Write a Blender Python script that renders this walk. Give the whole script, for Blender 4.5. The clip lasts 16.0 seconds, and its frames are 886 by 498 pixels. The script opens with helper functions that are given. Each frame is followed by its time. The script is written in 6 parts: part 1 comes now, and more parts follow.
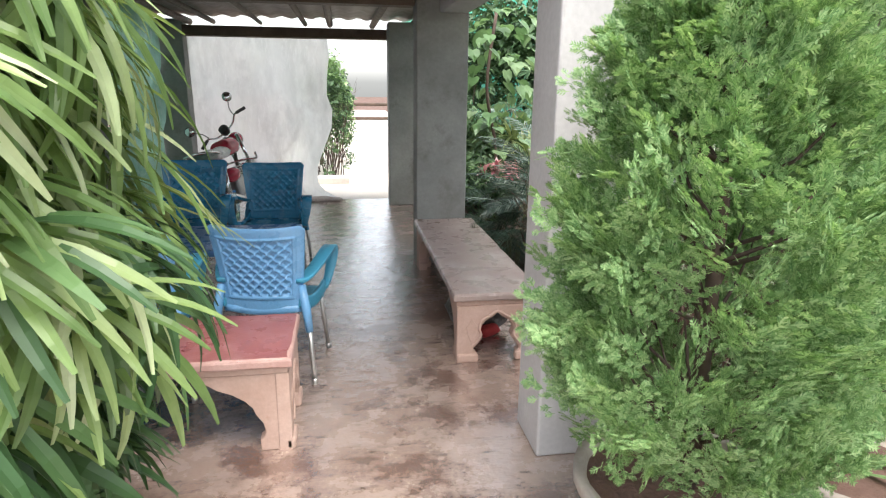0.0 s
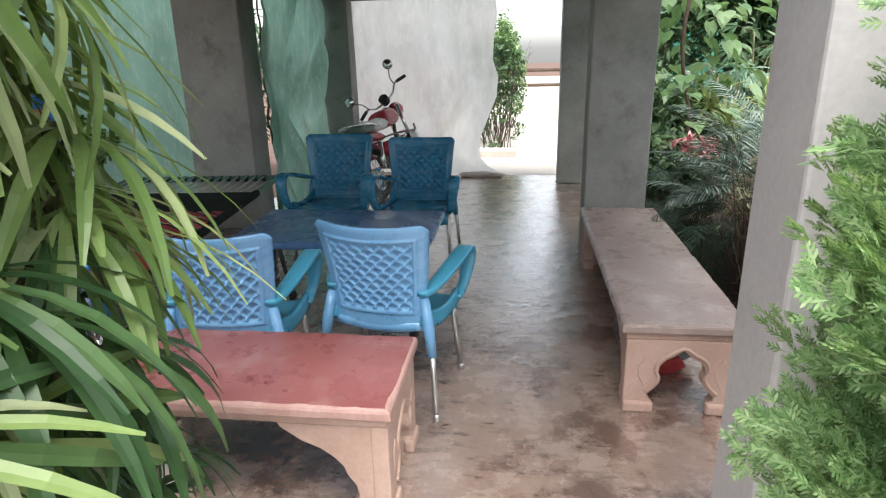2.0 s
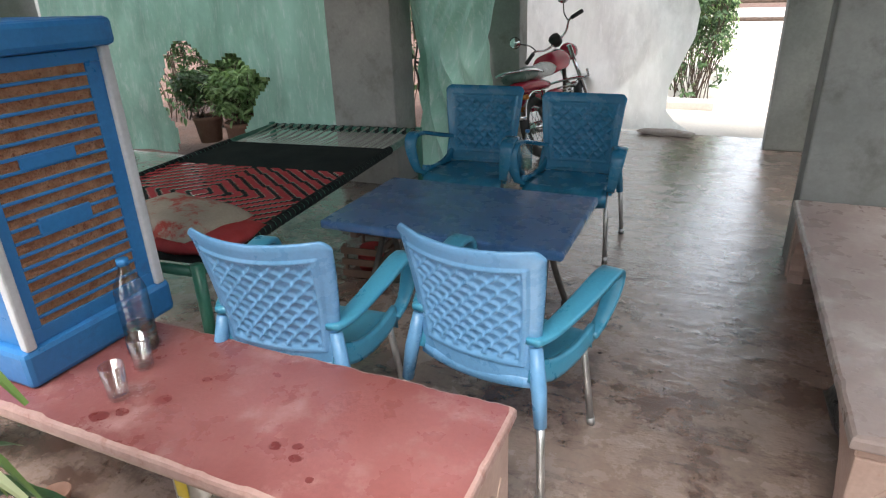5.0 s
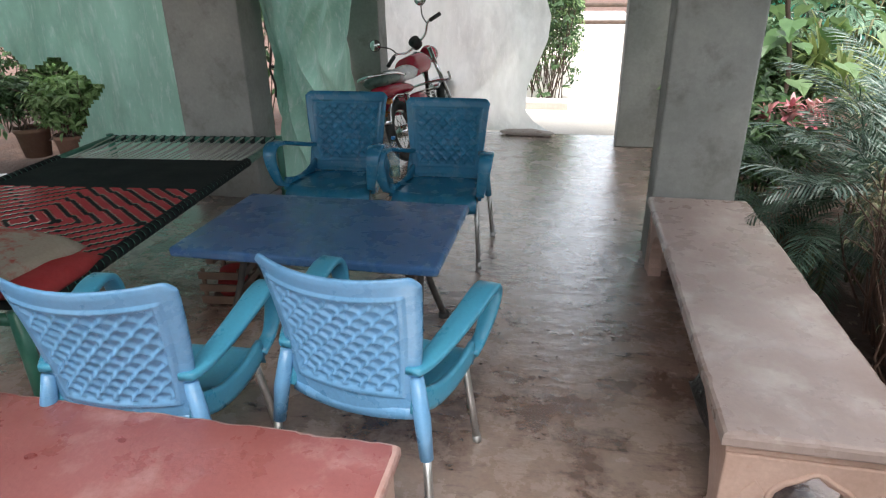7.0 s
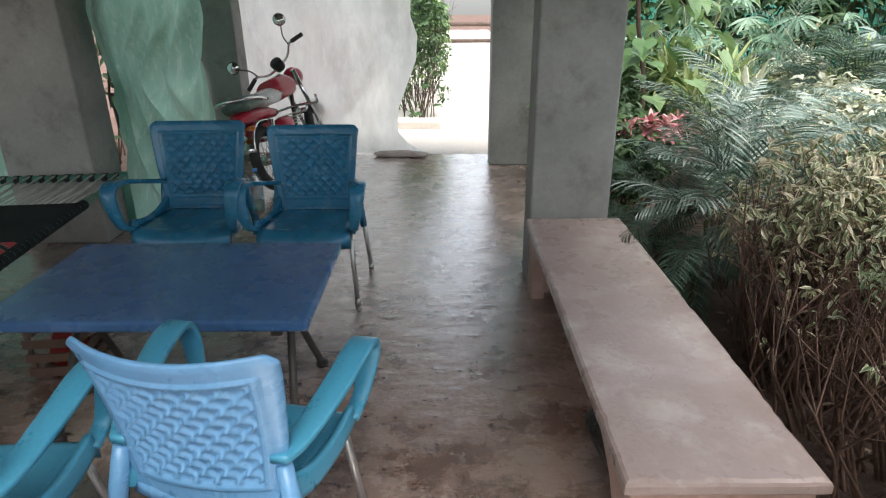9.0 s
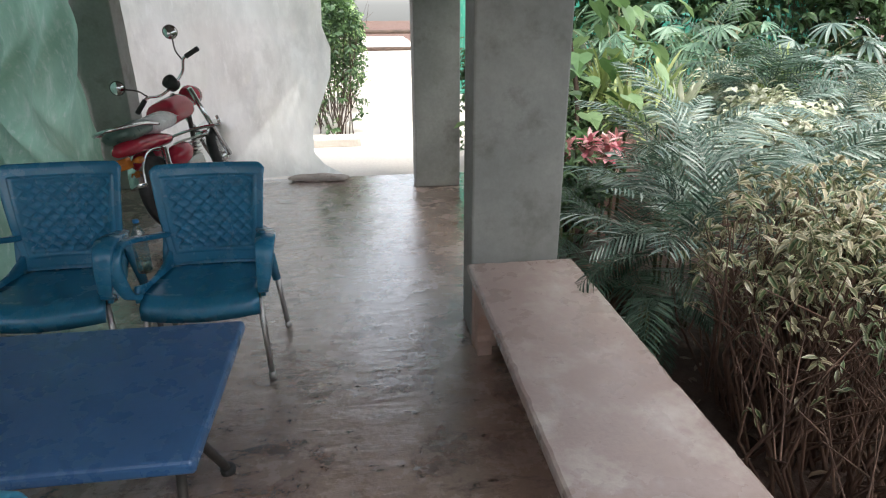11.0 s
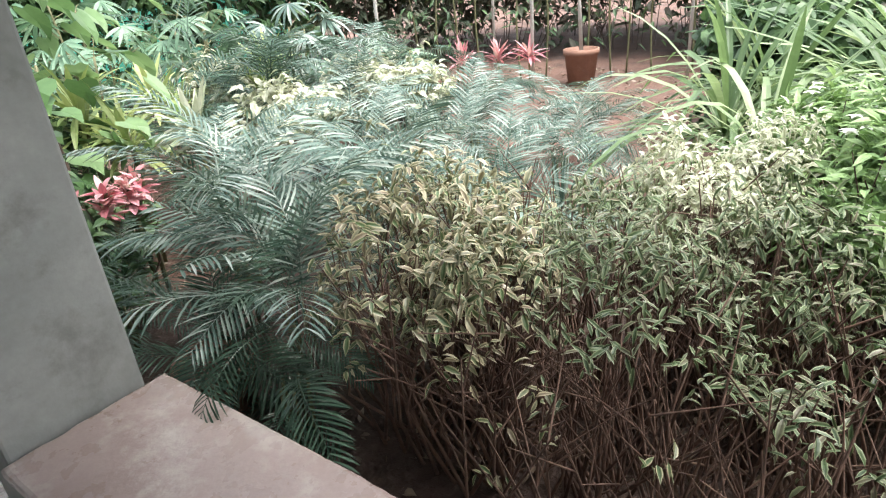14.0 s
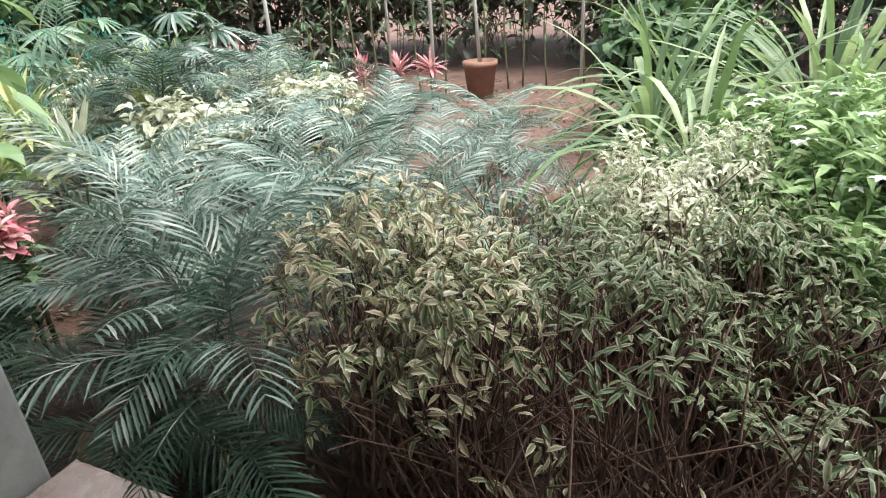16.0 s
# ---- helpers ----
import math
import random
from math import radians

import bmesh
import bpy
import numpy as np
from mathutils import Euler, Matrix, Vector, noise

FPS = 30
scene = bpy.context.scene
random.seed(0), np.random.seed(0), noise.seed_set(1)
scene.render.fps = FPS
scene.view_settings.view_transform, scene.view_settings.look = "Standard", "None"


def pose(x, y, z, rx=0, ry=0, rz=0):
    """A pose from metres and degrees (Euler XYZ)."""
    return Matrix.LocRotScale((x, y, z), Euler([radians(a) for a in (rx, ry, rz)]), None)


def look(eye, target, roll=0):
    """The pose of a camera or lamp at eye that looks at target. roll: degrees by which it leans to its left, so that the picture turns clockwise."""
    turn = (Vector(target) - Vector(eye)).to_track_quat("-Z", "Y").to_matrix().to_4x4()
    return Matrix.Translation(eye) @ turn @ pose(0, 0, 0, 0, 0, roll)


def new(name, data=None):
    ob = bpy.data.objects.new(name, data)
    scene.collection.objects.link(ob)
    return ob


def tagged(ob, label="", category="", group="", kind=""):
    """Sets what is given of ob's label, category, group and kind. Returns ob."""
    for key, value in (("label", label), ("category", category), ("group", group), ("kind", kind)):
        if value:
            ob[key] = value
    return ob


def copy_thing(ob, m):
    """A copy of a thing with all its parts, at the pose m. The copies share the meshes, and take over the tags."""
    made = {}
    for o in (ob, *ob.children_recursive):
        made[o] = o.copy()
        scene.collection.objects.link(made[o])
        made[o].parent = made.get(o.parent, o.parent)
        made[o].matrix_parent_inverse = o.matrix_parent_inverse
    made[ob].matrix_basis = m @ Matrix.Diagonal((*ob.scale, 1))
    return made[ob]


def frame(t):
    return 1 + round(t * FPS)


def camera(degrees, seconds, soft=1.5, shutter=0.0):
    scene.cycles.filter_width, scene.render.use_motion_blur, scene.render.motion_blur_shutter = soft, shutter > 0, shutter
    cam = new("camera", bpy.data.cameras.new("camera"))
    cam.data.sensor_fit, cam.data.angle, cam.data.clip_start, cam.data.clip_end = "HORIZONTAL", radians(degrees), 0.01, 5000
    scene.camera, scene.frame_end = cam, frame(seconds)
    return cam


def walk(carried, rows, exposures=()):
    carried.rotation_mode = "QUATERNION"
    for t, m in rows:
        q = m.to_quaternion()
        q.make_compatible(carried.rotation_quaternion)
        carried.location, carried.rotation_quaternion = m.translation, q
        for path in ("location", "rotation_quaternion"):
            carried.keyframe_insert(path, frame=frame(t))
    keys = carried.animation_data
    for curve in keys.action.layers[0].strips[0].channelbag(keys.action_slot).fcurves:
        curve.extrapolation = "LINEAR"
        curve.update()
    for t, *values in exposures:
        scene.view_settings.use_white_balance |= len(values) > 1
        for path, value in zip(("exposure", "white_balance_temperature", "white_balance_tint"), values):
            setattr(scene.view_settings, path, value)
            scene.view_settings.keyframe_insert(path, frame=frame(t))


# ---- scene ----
cam = camera(71.7, 16.0, soft=1.2)
PATH = [
    (0, (0.757, 0.222, 1.638), (1.068, 2.128, 1.117), 0.7),
    (0.5, (0.792, 0.383, 1.574), (0.981, 2.285, 0.985), -0.7),
    (1, (0.793, 0.648, 1.593), (0.943, 2.563, 1.039), -1.4),
    (1.5, (0.8, 0.848, 1.596), (0.788, 2.738, 0.943), -1.8),
    (2, (0.911, 1.053, 1.592), (0.668, 2.94, 0.975), -1.2),
    (2.5, (0.963, 1.197, 1.597), (0.654, 3.039, 0.883), -2.3),
    (3, (0.894, 1.431, 1.599), (0.534, 3.257, 0.867), -1.5),
    (3.5, (0.844, 1.571, 1.579), (0.365, 3.338, 0.774), -1.6),
    (3.7, (0.847, 1.623, 1.558), (0.304, 3.38, 0.771), -2.6),
    (5.8, (0.968, 2.022, 1.614), (0.162, 3.658, 0.794), -1.2),
    (6, (0.97, 2.029, 1.607), (0.221, 3.684, 0.77), -0.9),
    (6.5, (0.924, 2.046, 1.603), (0.357, 3.771, 0.765), -1.4),
    (7, (0.892, 2.076, 1.609), (0.515, 3.87, 0.809), -0.8),
    (7.5, (0.865, 2.103, 1.6), (0.601, 3.931, 0.833), -1.0),
    (8, (0.865, 2.103, 1.613), (0.69, 3.927, 0.812), -0.3),
    (8.5, (0.879, 2.166, 1.619), (0.798, 3.994, 0.811), -0.9),
    (9, (0.906, 2.315, 1.613), (0.898, 4.168, 0.859), -0.4),
    (9.2, (0.936, 2.352, 1.635), (0.922, 4.22, 0.921), -0.6),
    (11.3, (0.891, 2.933, 1.653), (1.265, 4.747, 0.898), -0.4),
    (11.5, (0.893, 2.957, 1.668), (1.38, 4.735, 0.892), -0.4),
    (12, (0.893, 3.028, 1.677), (1.624, 4.704, 0.867), 0.8),
    (12.5, (1.078, 3.158, 1.678), (1.984, 4.746, 0.867), -0.7),
    (12.7, (1.087, 3.178, 1.685), (2.07, 4.744, 0.921), -0.6),
    (13, (1.106, 3.288, 1.668), (2.2, 4.758, 0.867), 0.3),
    (13.5, (1.139, 3.5, 1.656), (2.428, 4.814, 0.874), -1.1),
    (14, (1.088, 3.701, 1.679), (2.52, 4.817, 0.839), -5.5),
    (14.5, (1.098, 3.796, 1.669), (2.644, 4.796, 0.889), -3.7),
    (15, (1.167, 3.879, 1.673), (2.716, 4.881, 0.9), -3.7),
    (15.5, (1.165, 3.946, 1.681), (2.745, 4.871, 0.875), -4.7),
    (16, (1.16, 4.023, 1.677), (2.78, 4.846, 0.842), -4.2),
]
walk(cam, [(t, look(eye, target, roll)) for t, eye, target, roll in PATH], [(0, 1.68), (2, 1.6), (6, 1.75), (9, 1.62), (11.5, 1.6), (12.5, 1.62), (13.5, 1.92), (14.5, 2.18), (15.2, 2.08), (16, 1.8)])

# ---- light ----
world = bpy.data.worlds.new("sky")
scene.world = world
world.use_nodes = True
wn = world.node_tree
sky = wn.nodes.new("ShaderNodeTexSky")
sky.sky_type, sky.sun_disc = "NISHITA", False
sky.sun_elevation, sky.sun_rotation = radians(67), radians(166)
sky.air_density, sky.dust_density, sky.ozone_density = 1.0, 2.0, 1.0
wn.nodes["Background"].inputs["Strength"].default_value = 0.15
haze = wn.nodes.new("ShaderNodeHueSaturation")  # a hazy, nearly white sky
haze.inputs["Saturation"].default_value = 0.3
wn.links.new(sky.outputs[0], haze.inputs["Color"])
wn.links.new(haze.outputs[0], wn.nodes["Background"].inputs["Color"])
sun = new("sun", bpy.data.lights.new("sun", "SUN"))
sun.data.energy, sun.data.angle, sun.data.color = 2.3, radians(50), (1.0, 0.96, 0.9)
sun.matrix_world = look((1.0, -4.1, 10.0), (0, 0, 0))

# ---- helpers of this scene ----
RNG = np.random.RandomState(7)


def bm_to(name, bm, material, smooth=False):
    me = bpy.data.meshes.new(name)
    bm.normal_update()
    bm.to_mesh(me)
    bm.free()
    for m in (material if isinstance(material, (list, tuple)) else [material]):
        me.materials.append(m)
    if smooth:
        me.polygons.foreach_set("use_smooth", [True] * len(me.polygons))
    return me


def part(name, bm, material, parent, label="", smooth=False, at=None):
    me = bm if isinstance(bm, bpy.types.Mesh) else bm_to(name, bm, material, smooth)
    ob = new(name, me)
    ob.parent = parent
    if at is not None:
        ob.matrix_basis = at
    return tagged(ob, label)


def thing(name, m, label, category, group="", kind=""):
    ob = new(name)
    ob.empty_display_size = 0.05
    ob.matrix_basis = m
    return tagged(ob, label, category, group, kind)


def single(name, bm, material, label, category="", kind="", group="", smooth=False, at=None):
    ob = new(name, bm if isinstance(bm, bpy.types.Mesh) else bm_to(name, bm, material, smooth))
    if at is not None:
        ob.matrix_basis = at
    return tagged(ob, label, category, group, kind)


def box(x0, y0, z0, x1, y1, z1, bevel=0.0, bm=None, seg=2):
    bm = bm or bmesh.new()
    r = bmesh.ops.create_cube(bm, size=1.0)
    for v in r["verts"]:
        v.co = ((x0 + x1) / 2 + v.co.x * (x1 - x0), (y0 + y1) / 2 + v.co.y * (y1 - y0), (z0 + z1) / 2 + v.co.z * (z1 - z0))
    if bevel:
        es = list({e for v in r["verts"] for e in v.link_edges})
        bmesh.ops.bevel(bm, geom=es, offset=bevel, segments=seg, affect="EDGES", profile=0.5)
    return bm


def tube(points, radius, sides=10, bm=None, caps=True, flat=1.0):
    """A tube along points; radius is one number or one for each point; flat squeezes the section."""
    bm = bm or bmesh.new()
    pts = [Vector(p) for p in points]
    rad = radius if isinstance(radius, (list, tuple)) else [radius] * len(pts)
    rings, ref = [], None
    for i, p in enumerate(pts):
        d = (pts[min(i + 1, len(pts) - 1)] - pts[max(i - 1, 0)]).normalized()
        if ref is None:
            ref = Vector((0, 0, 1)) if abs(d.z) < 0.9 else Vector((1, 0, 0))
        side = d.cross(ref).normalized()
        up = side.cross(d).normalized()
        ref = up
        rings.append([bm.verts.new(p + rad[i] * (math.cos(a) * side + flat * math.sin(a) * up))
                      for a in (2 * math.pi * k / sides for k in range(sides))])
    for a, b in zip(rings, rings[1:]):
        for k in range(sides):
            bm.faces.new((a[k], a[(k + 1) % sides], b[(k + 1) % sides], b[k]))
    if caps:
        bm.faces.new(rings[0][::-1])
        bm.faces.new(rings[-1])
    return bm


def smooth_line(points, n=6):
    """A Catmull-Rom line through points."""
    p = [Vector(q) for q in points]
    p = [2 * p[0] - p[1], *p, 2 * p[-1] - p[-2]]
    out = []
    for i in range(1, len(p) - 2):
        for k in range(n):
            t = k / n
            out.append(0.5 * (2 * p[i] + (p[i + 1] - p[i - 1]) * t + (2 * p[i - 1] - 5 * p[i] + 4 * p[i + 1] - p[i + 2]) * t * t
                              + (3 * p[i] - p[i - 1] - 3 * p[i + 1] + p[i + 2]) * t ** 3))
    return out + [p[-2]]


def lathe(profile, sides=24, bm=None, centre=(0, 0)):
    bm = bm or bmesh.new()
    rings = [[bm.verts.new((centre[0] + r * math.cos(2 * math.pi * k / sides), centre[1] + r * math.sin(2 * math.pi * k / sides), z))
              for k in range(sides)] for r, z in profile]
    for a, b in zip(rings, rings[1:]):
        for k in range(sides):
            bm.faces.new((a[k], a[(k + 1) % sides], b[(k + 1) % sides], b[k]))
    return bm


def slab(outline, y0, y1, bm=None, axis="y", bevel=0.0):
    """A plate cut to an outline in (across, z), from y0 to y1 along the axis."""
    bm = bm or bmesh.new()
    put = (lambda a, z, d: (a, d, z)) if axis == "y" else (lambda a, z, d: (d, a, z))
    front = [bm.verts.new(put(a, z, y0)) for a, z in outline]
    back = [bm.verts.new(put(a, z, y1)) for a, z in outline]
    n = len(outline)
    fs = [bm.faces.new(front), bm.faces.new(back[::-1])]
    for k in range(n):
        fs.append(bm.faces.new((front[k], back[k], back[(k + 1) % n], front[(k + 1) % n])))
    bmesh.ops.recalc_face_normals(bm, faces=fs)
    if bevel:
        es = [e for f in fs[:2] for e in f.edges]
        bmesh.ops.bevel(bm, geom=list(set(es)), offset=bevel, segments=2, affect="EDGES", profile=0.5)
    return bm


def raw_mesh(name, verts, faces, material, smooth=False):
    me = bpy.data.meshes.new(name)
    me.from_pydata([tuple(v) for v in verts], [], [tuple(f) for f in faces])
    for m in (material if isinstance(material, (list, tuple)) else [material]):
        me.materials.append(m)
    if smooth:
        me.polygons.foreach_set("use_smooth", [True] * len(me.polygons))
    return me


def unit(a):
    return a / np.maximum(np.linalg.norm(a, axis=-1, keepdims=True), 1e-9)


def leaves(name, P, D, N, L, W, material, fold=0.25, curl=0.25):
    """Many pointed leaves with a folded midrib: bases P, directions D, upper sides N, lengths L, widths W."""
    P, D, N = np.asarray(P, float), unit(np.asarray(D, float)), np.asarray(N, float)
    L, W = np.broadcast_to(L, len(P))[:, None], np.broadcast_to(W, len(P))[:, None]
    S = unit(np.cross(D, N))
    N = unit(np.cross(S, D))
    S2, up = S * W / 2, N * W * fold
    cols = [P, P + D * L * 0.28 + S2 * 0.8 + up * 0.8, P + D * L * 0.3, P + D * L * 0.28 - S2 * 0.8 + up * 0.8,
            P + D * L * 0.6 + S2 * 0.85 + up * 0.7 - N * L * curl * 0.3, P + D * L * 0.62 - N * L * curl * 0.3,
            P + D * L * 0.6 - S2 * 0.85 + up * 0.7 - N * L * curl * 0.3, P + D * L - N * L * curl]
    V = np.stack(cols, 1).reshape(-1, 3)
    F = [[0, 1, 2], [0, 2, 3], [1, 4, 5, 2], [2, 5, 6, 3], [4, 7, 5], [5, 7, 6]]
    faces = [tuple(o + k for k in f) for o in range(0, 8 * len(P), 8) for f in F]
    me = raw_mesh(name, V, faces, material)
    rim = me.attributes.new("rim", "FLOAT", "POINT")
    rim.data.foreach_set("value", np.tile([0.3, 1.0, 0.0, 1.0, 1.0, 0.0, 1.0, 0.7], len(P)).astype(np.float32))
    return me


def strip(V, F, base, way, up, length, width, droop, seg=4, fold=0.15, tipw=0.15, blunt=False):
    """One long leaf blade, bent down along its length, with a folded midrib, added to V and F."""
    way, up = Vector(way).normalized(), Vector(up)
    p, d = Vector(base), way.copy()
    o = len(V)
    for i in range(seg + 1):
        t = i / seg
        side = d.cross(up).normalized()
        n = side.cross(d).normalized()
        w = width * (0.35 + 1.3 * t if t < 0.5 else 1.0 if blunt and t < 0.95 else max(tipw, 1.0 - ((t - 0.5) / 0.5) ** 2 * (1 - tipw))) / 2
        V.extend([p + side * w + n * w * fold, p, p - side * w + n * w * fold])
        if i < seg:
            for a, b in ((0, 1), (1, 2)):
                q = o + 3 * i
                F.append((q + a, q + b, q + 3 + b, q + 3 + a))
        d = (d + Vector((0, 0, -1)) * droop / seg).normalized()
        p = p + d * (length / seg)


# ---- materials ----
def nodes_of(name):
    m = bpy.data.materials.new(name)
    m.use_nodes = True
    return m, m.node_tree.nodes, m.node_tree.links, m.node_tree.nodes["Principled BSDF"]


def noise_at(n, l, scale, detail=6.0, coord="Object", rough=0.6, stretch=None):
    c = n.new("ShaderNodeTexCoord")
    t = n.new("ShaderNodeTexNoise")
    t.inputs["Scale"].default_value, t.inputs["Detail"].default_value, t.inputs["Roughness"].default_value = scale, detail, rough
    if stretch:
        mp = n.new("ShaderNodeMapping")
        mp.inputs["Scale"].default_value = stretch
        l.new(c.outputs[coord], mp.inputs["Vector"])
        l.new(mp.outputs[0], t.inputs["Vector"])
    else:
        l.new(c.outputs[coord], t.inputs["Vector"])
    return t.outputs["Fac"]


def ramp(n, l, fac, stops):
    r = n.new("ShaderNodeValToRGB")
    while len(r.color_ramp.elements) < len(stops):
        r.color_ramp.elements.new(0.5)
    for e, (p, c) in zip(r.color_ramp.elements, stops):
        e.position, e.color = p, (*c, 1) if len(c) == 3 else c
    l.new(fac, r.inputs["Fac"])
    return r.outputs["Color"]


def mixed(n, l, fac, a, b, mode="MIX"):
    x = n.new("ShaderNodeMix")
    x.data_type, x.blend_type = "RGBA", mode
    for sock, val in ((x.inputs[0], fac), (x.inputs[6], a), (x.inputs[7], b)):
        if isinstance(val, bpy.types.NodeSocket):
            l.new(val, sock)
        elif isinstance(val, tuple):
            sock.default_value = (*val, 1)
        else:
            sock.default_value = val
    return x.outputs[2]


def bump(n, l, height, strength, distance, bsdf):
    b = n.new("ShaderNodeBump")
    b.inputs["Strength"].default_value, b.inputs["Distance"].default_value = strength, distance
    l.new(height, b.inputs["Height"])
    l.new(b.outputs[0], bsdf.inputs["Normal"])


def surface(name, low, high, rough=0.6, scale=3.0, fine=60.0, relief=0.3, depth=0.004, metal=0.0, stain=None, stain_at=(0.55, 0.7), spec=0.5, rough_var=0.15):
    """A weathered surface: two colours mixed in broad patches, fine grain, and a stain with its own shape."""
    m, n, l, b = nodes_of(name)
    big, small = noise_at(n, l, scale), noise_at(n, l, fine, 4.0)
    col = mixed(n, l, ramp(n, l, big, [(0.3, (0, 0, 0)), (0.7, (1, 1, 1))]), low, high)
    col = mixed(n, l, 0.35, col, ramp(n, l, small, [(0.25, (0.55, 0.55, 0.55)), (0.75, (1, 1, 1))]), "MULTIPLY")
    if stain:
        s = noise_at(n, l, scale * 1.7, 8.0, rough=0.7)
        col = mixed(n, l, ramp(n, l, s, [(stain_at[0], (0, 0, 0)), (stain_at[1], (1, 1, 1))]), col, stain)
    l.new(col, b.inputs["Base Color"])
    r = ramp(n, l, noise_at(n, l, scale * 3, 5.0), [(0.3, (max(rough - rough_var, 0.03),) * 3), (0.7, (min(rough + rough_var, 1.0),) * 3)])
    l.new(r, b.inputs["Roughness"])
    b.inputs["Metallic"].default_value = metal
    b.inputs["Specular IOR Level"].default_value = spec
    if relief:
        bump(n, l, small, relief, depth, b)
    return m


def foliage(name, colours, gloss=0.4, through_light=0.35, rim=None, mute=0.3, glow=0.8):
    """Leaves: a colour drawn for each leaf from the ramp, with light shining through the blade."""
    m, n, l, b = nodes_of(name)
    # one draw for each leaf of a mesh and one for each object, added and wrapped
    add, wrap = n.new("ShaderNodeMath"), n.new("ShaderNodeMath")
    wrap.operation = "FRACT"
    l.new(n.new("ShaderNodeNewGeometry").outputs["Random Per Island"], add.inputs[0])
    l.new(n.new("ShaderNodeObjectInfo").outputs["Random"], add.inputs[1])
    l.new(add.outputs[0], wrap.inputs[0])
    pick = wrap.outputs[0]
    grey = lambda c: tuple((1 - mute) * v + mute * (0.25 * c[0] + 0.6 * c[1] + 0.3 * c[2]) for v in c)
    colours = [grey(v) for v in colours]
    col = ramp(n, l, pick, [(i / max(len(colours) - 1, 1), c) for i, c in enumerate(colours)])
    col = mixed(n, l, 0.5, col, ramp(n, l, noise_at(n, l, 14.0, 3.0), [(0.3, (0.5, 0.55, 0.5)), (0.75, (1, 1, 1))]), "MULTIPLY")
    if rim:  # pale leaf margins
        at = n.new("ShaderNodeAttribute")
        at.attribute_name = "rim"
        col = mixed(n, l, ramp(n, l, at.outputs["Fac"], [(0.45, (0, 0, 0)), (0.9, (0.75, 0.75, 0.75))]), col, rim)
    l.new(col, b.inputs["Base Color"])
    b.inputs["Roughness"].default_value = gloss
    b.inputs["Specular IOR Level"].default_value = 0.4
    t = n.new("ShaderNodeBsdfTranslucent")
    l.new(mixed(n, l, 1.0, col, (1.0, 1.0, glow), "MULTIPLY"), t.inputs["Color"])
    mx = n.new("ShaderNodeMixShader")
    mx.inputs[0].default_value = through_light
    l.new(b.outputs[0], mx.inputs[1])
    l.new(t.outputs[0], mx.inputs[2])
    l.new(mx.outputs[0], n["Material Output"].inputs["Surface"])
    return m


def sheeting(name, tint, clear=0.15, milky=0.6):
    """Thin, creased plastic sheet that lets light through."""
    m, n, l, b = nodes_of(name)
    streak = noise_at(n, l, 2.5, 6.0, stretch=(1.6, 1.6, 0.7))
    col = mixed(n, l, ramp(n, l, streak, [(0.3, (0, 0, 0)), (0.7, (1, 1, 1))]), tuple(0.78 * c for c in tint), tint)
    crease = noise_at(n, l, 5.0, 9.0, rough=0.75, stretch=(2.2, 2.2, 0.5))
    col = mixed(n, l, ramp(n, l, crease, [(0.52, (0, 0, 0)), (0.68, (0.7, 0.7, 0.7))]), col, tuple(0.45 + 0.5 * c for c in tint))
    wisp = noise_at(n, l, 13.0, 9.0, rough=0.78, stretch=(1.8, 1.8, 0.4))  # fine pale streaks, drawn out upright
    col = mixed(n, l, ramp(n, l, wisp, [(0.54, (0, 0, 0)), (0.64, (0.6, 0.6, 0.6))]), col, tuple(0.6 + 0.35 * c for c in tint))
    grime = noise_at(n, l, 1.7, 7.0, rough=0.7, stretch=(1.2, 1.2, 0.8))
    col = mixed(n, l, ramp(n, l, grime, [(0.5, (0, 0, 0)), (0.7, (0.5, 0.5, 0.5))]), col, tuple(0.5 * c for c in tint))
    l.new(col, b.inputs["Base Color"])
    b.inputs["Roughness"].default_value = 0.3
    bump(n, l, mixed(n, l, 0.5, noise_at(n, l, 9.0, 5.0, stretch=(1, 1, 0.5)), wisp), 0.7, 0.03, b)
    t, c = n.new("ShaderNodeBsdfTranslucent"), n.new("ShaderNodeBsdfTransparent")
    l.new(col, t.inputs["Color"])
    c.inputs["Color"].default_value = (*tint, 1)
    a, d = n.new("ShaderNodeMixShader"), n.new("ShaderNodeMixShader")
    a.inputs[0].default_value, d.inputs[0].default_value = milky, clear
    l.new(b.outputs[0], a.inputs[1])
    l.new(t.outputs[0], a.inputs[2])
    l.new(a.outputs[0], d.inputs[1])
    l.new(c.outputs[0], d.inputs[2])
    l.new(d.outputs[0], n["Material Output"].inputs["Surface"])
    return m


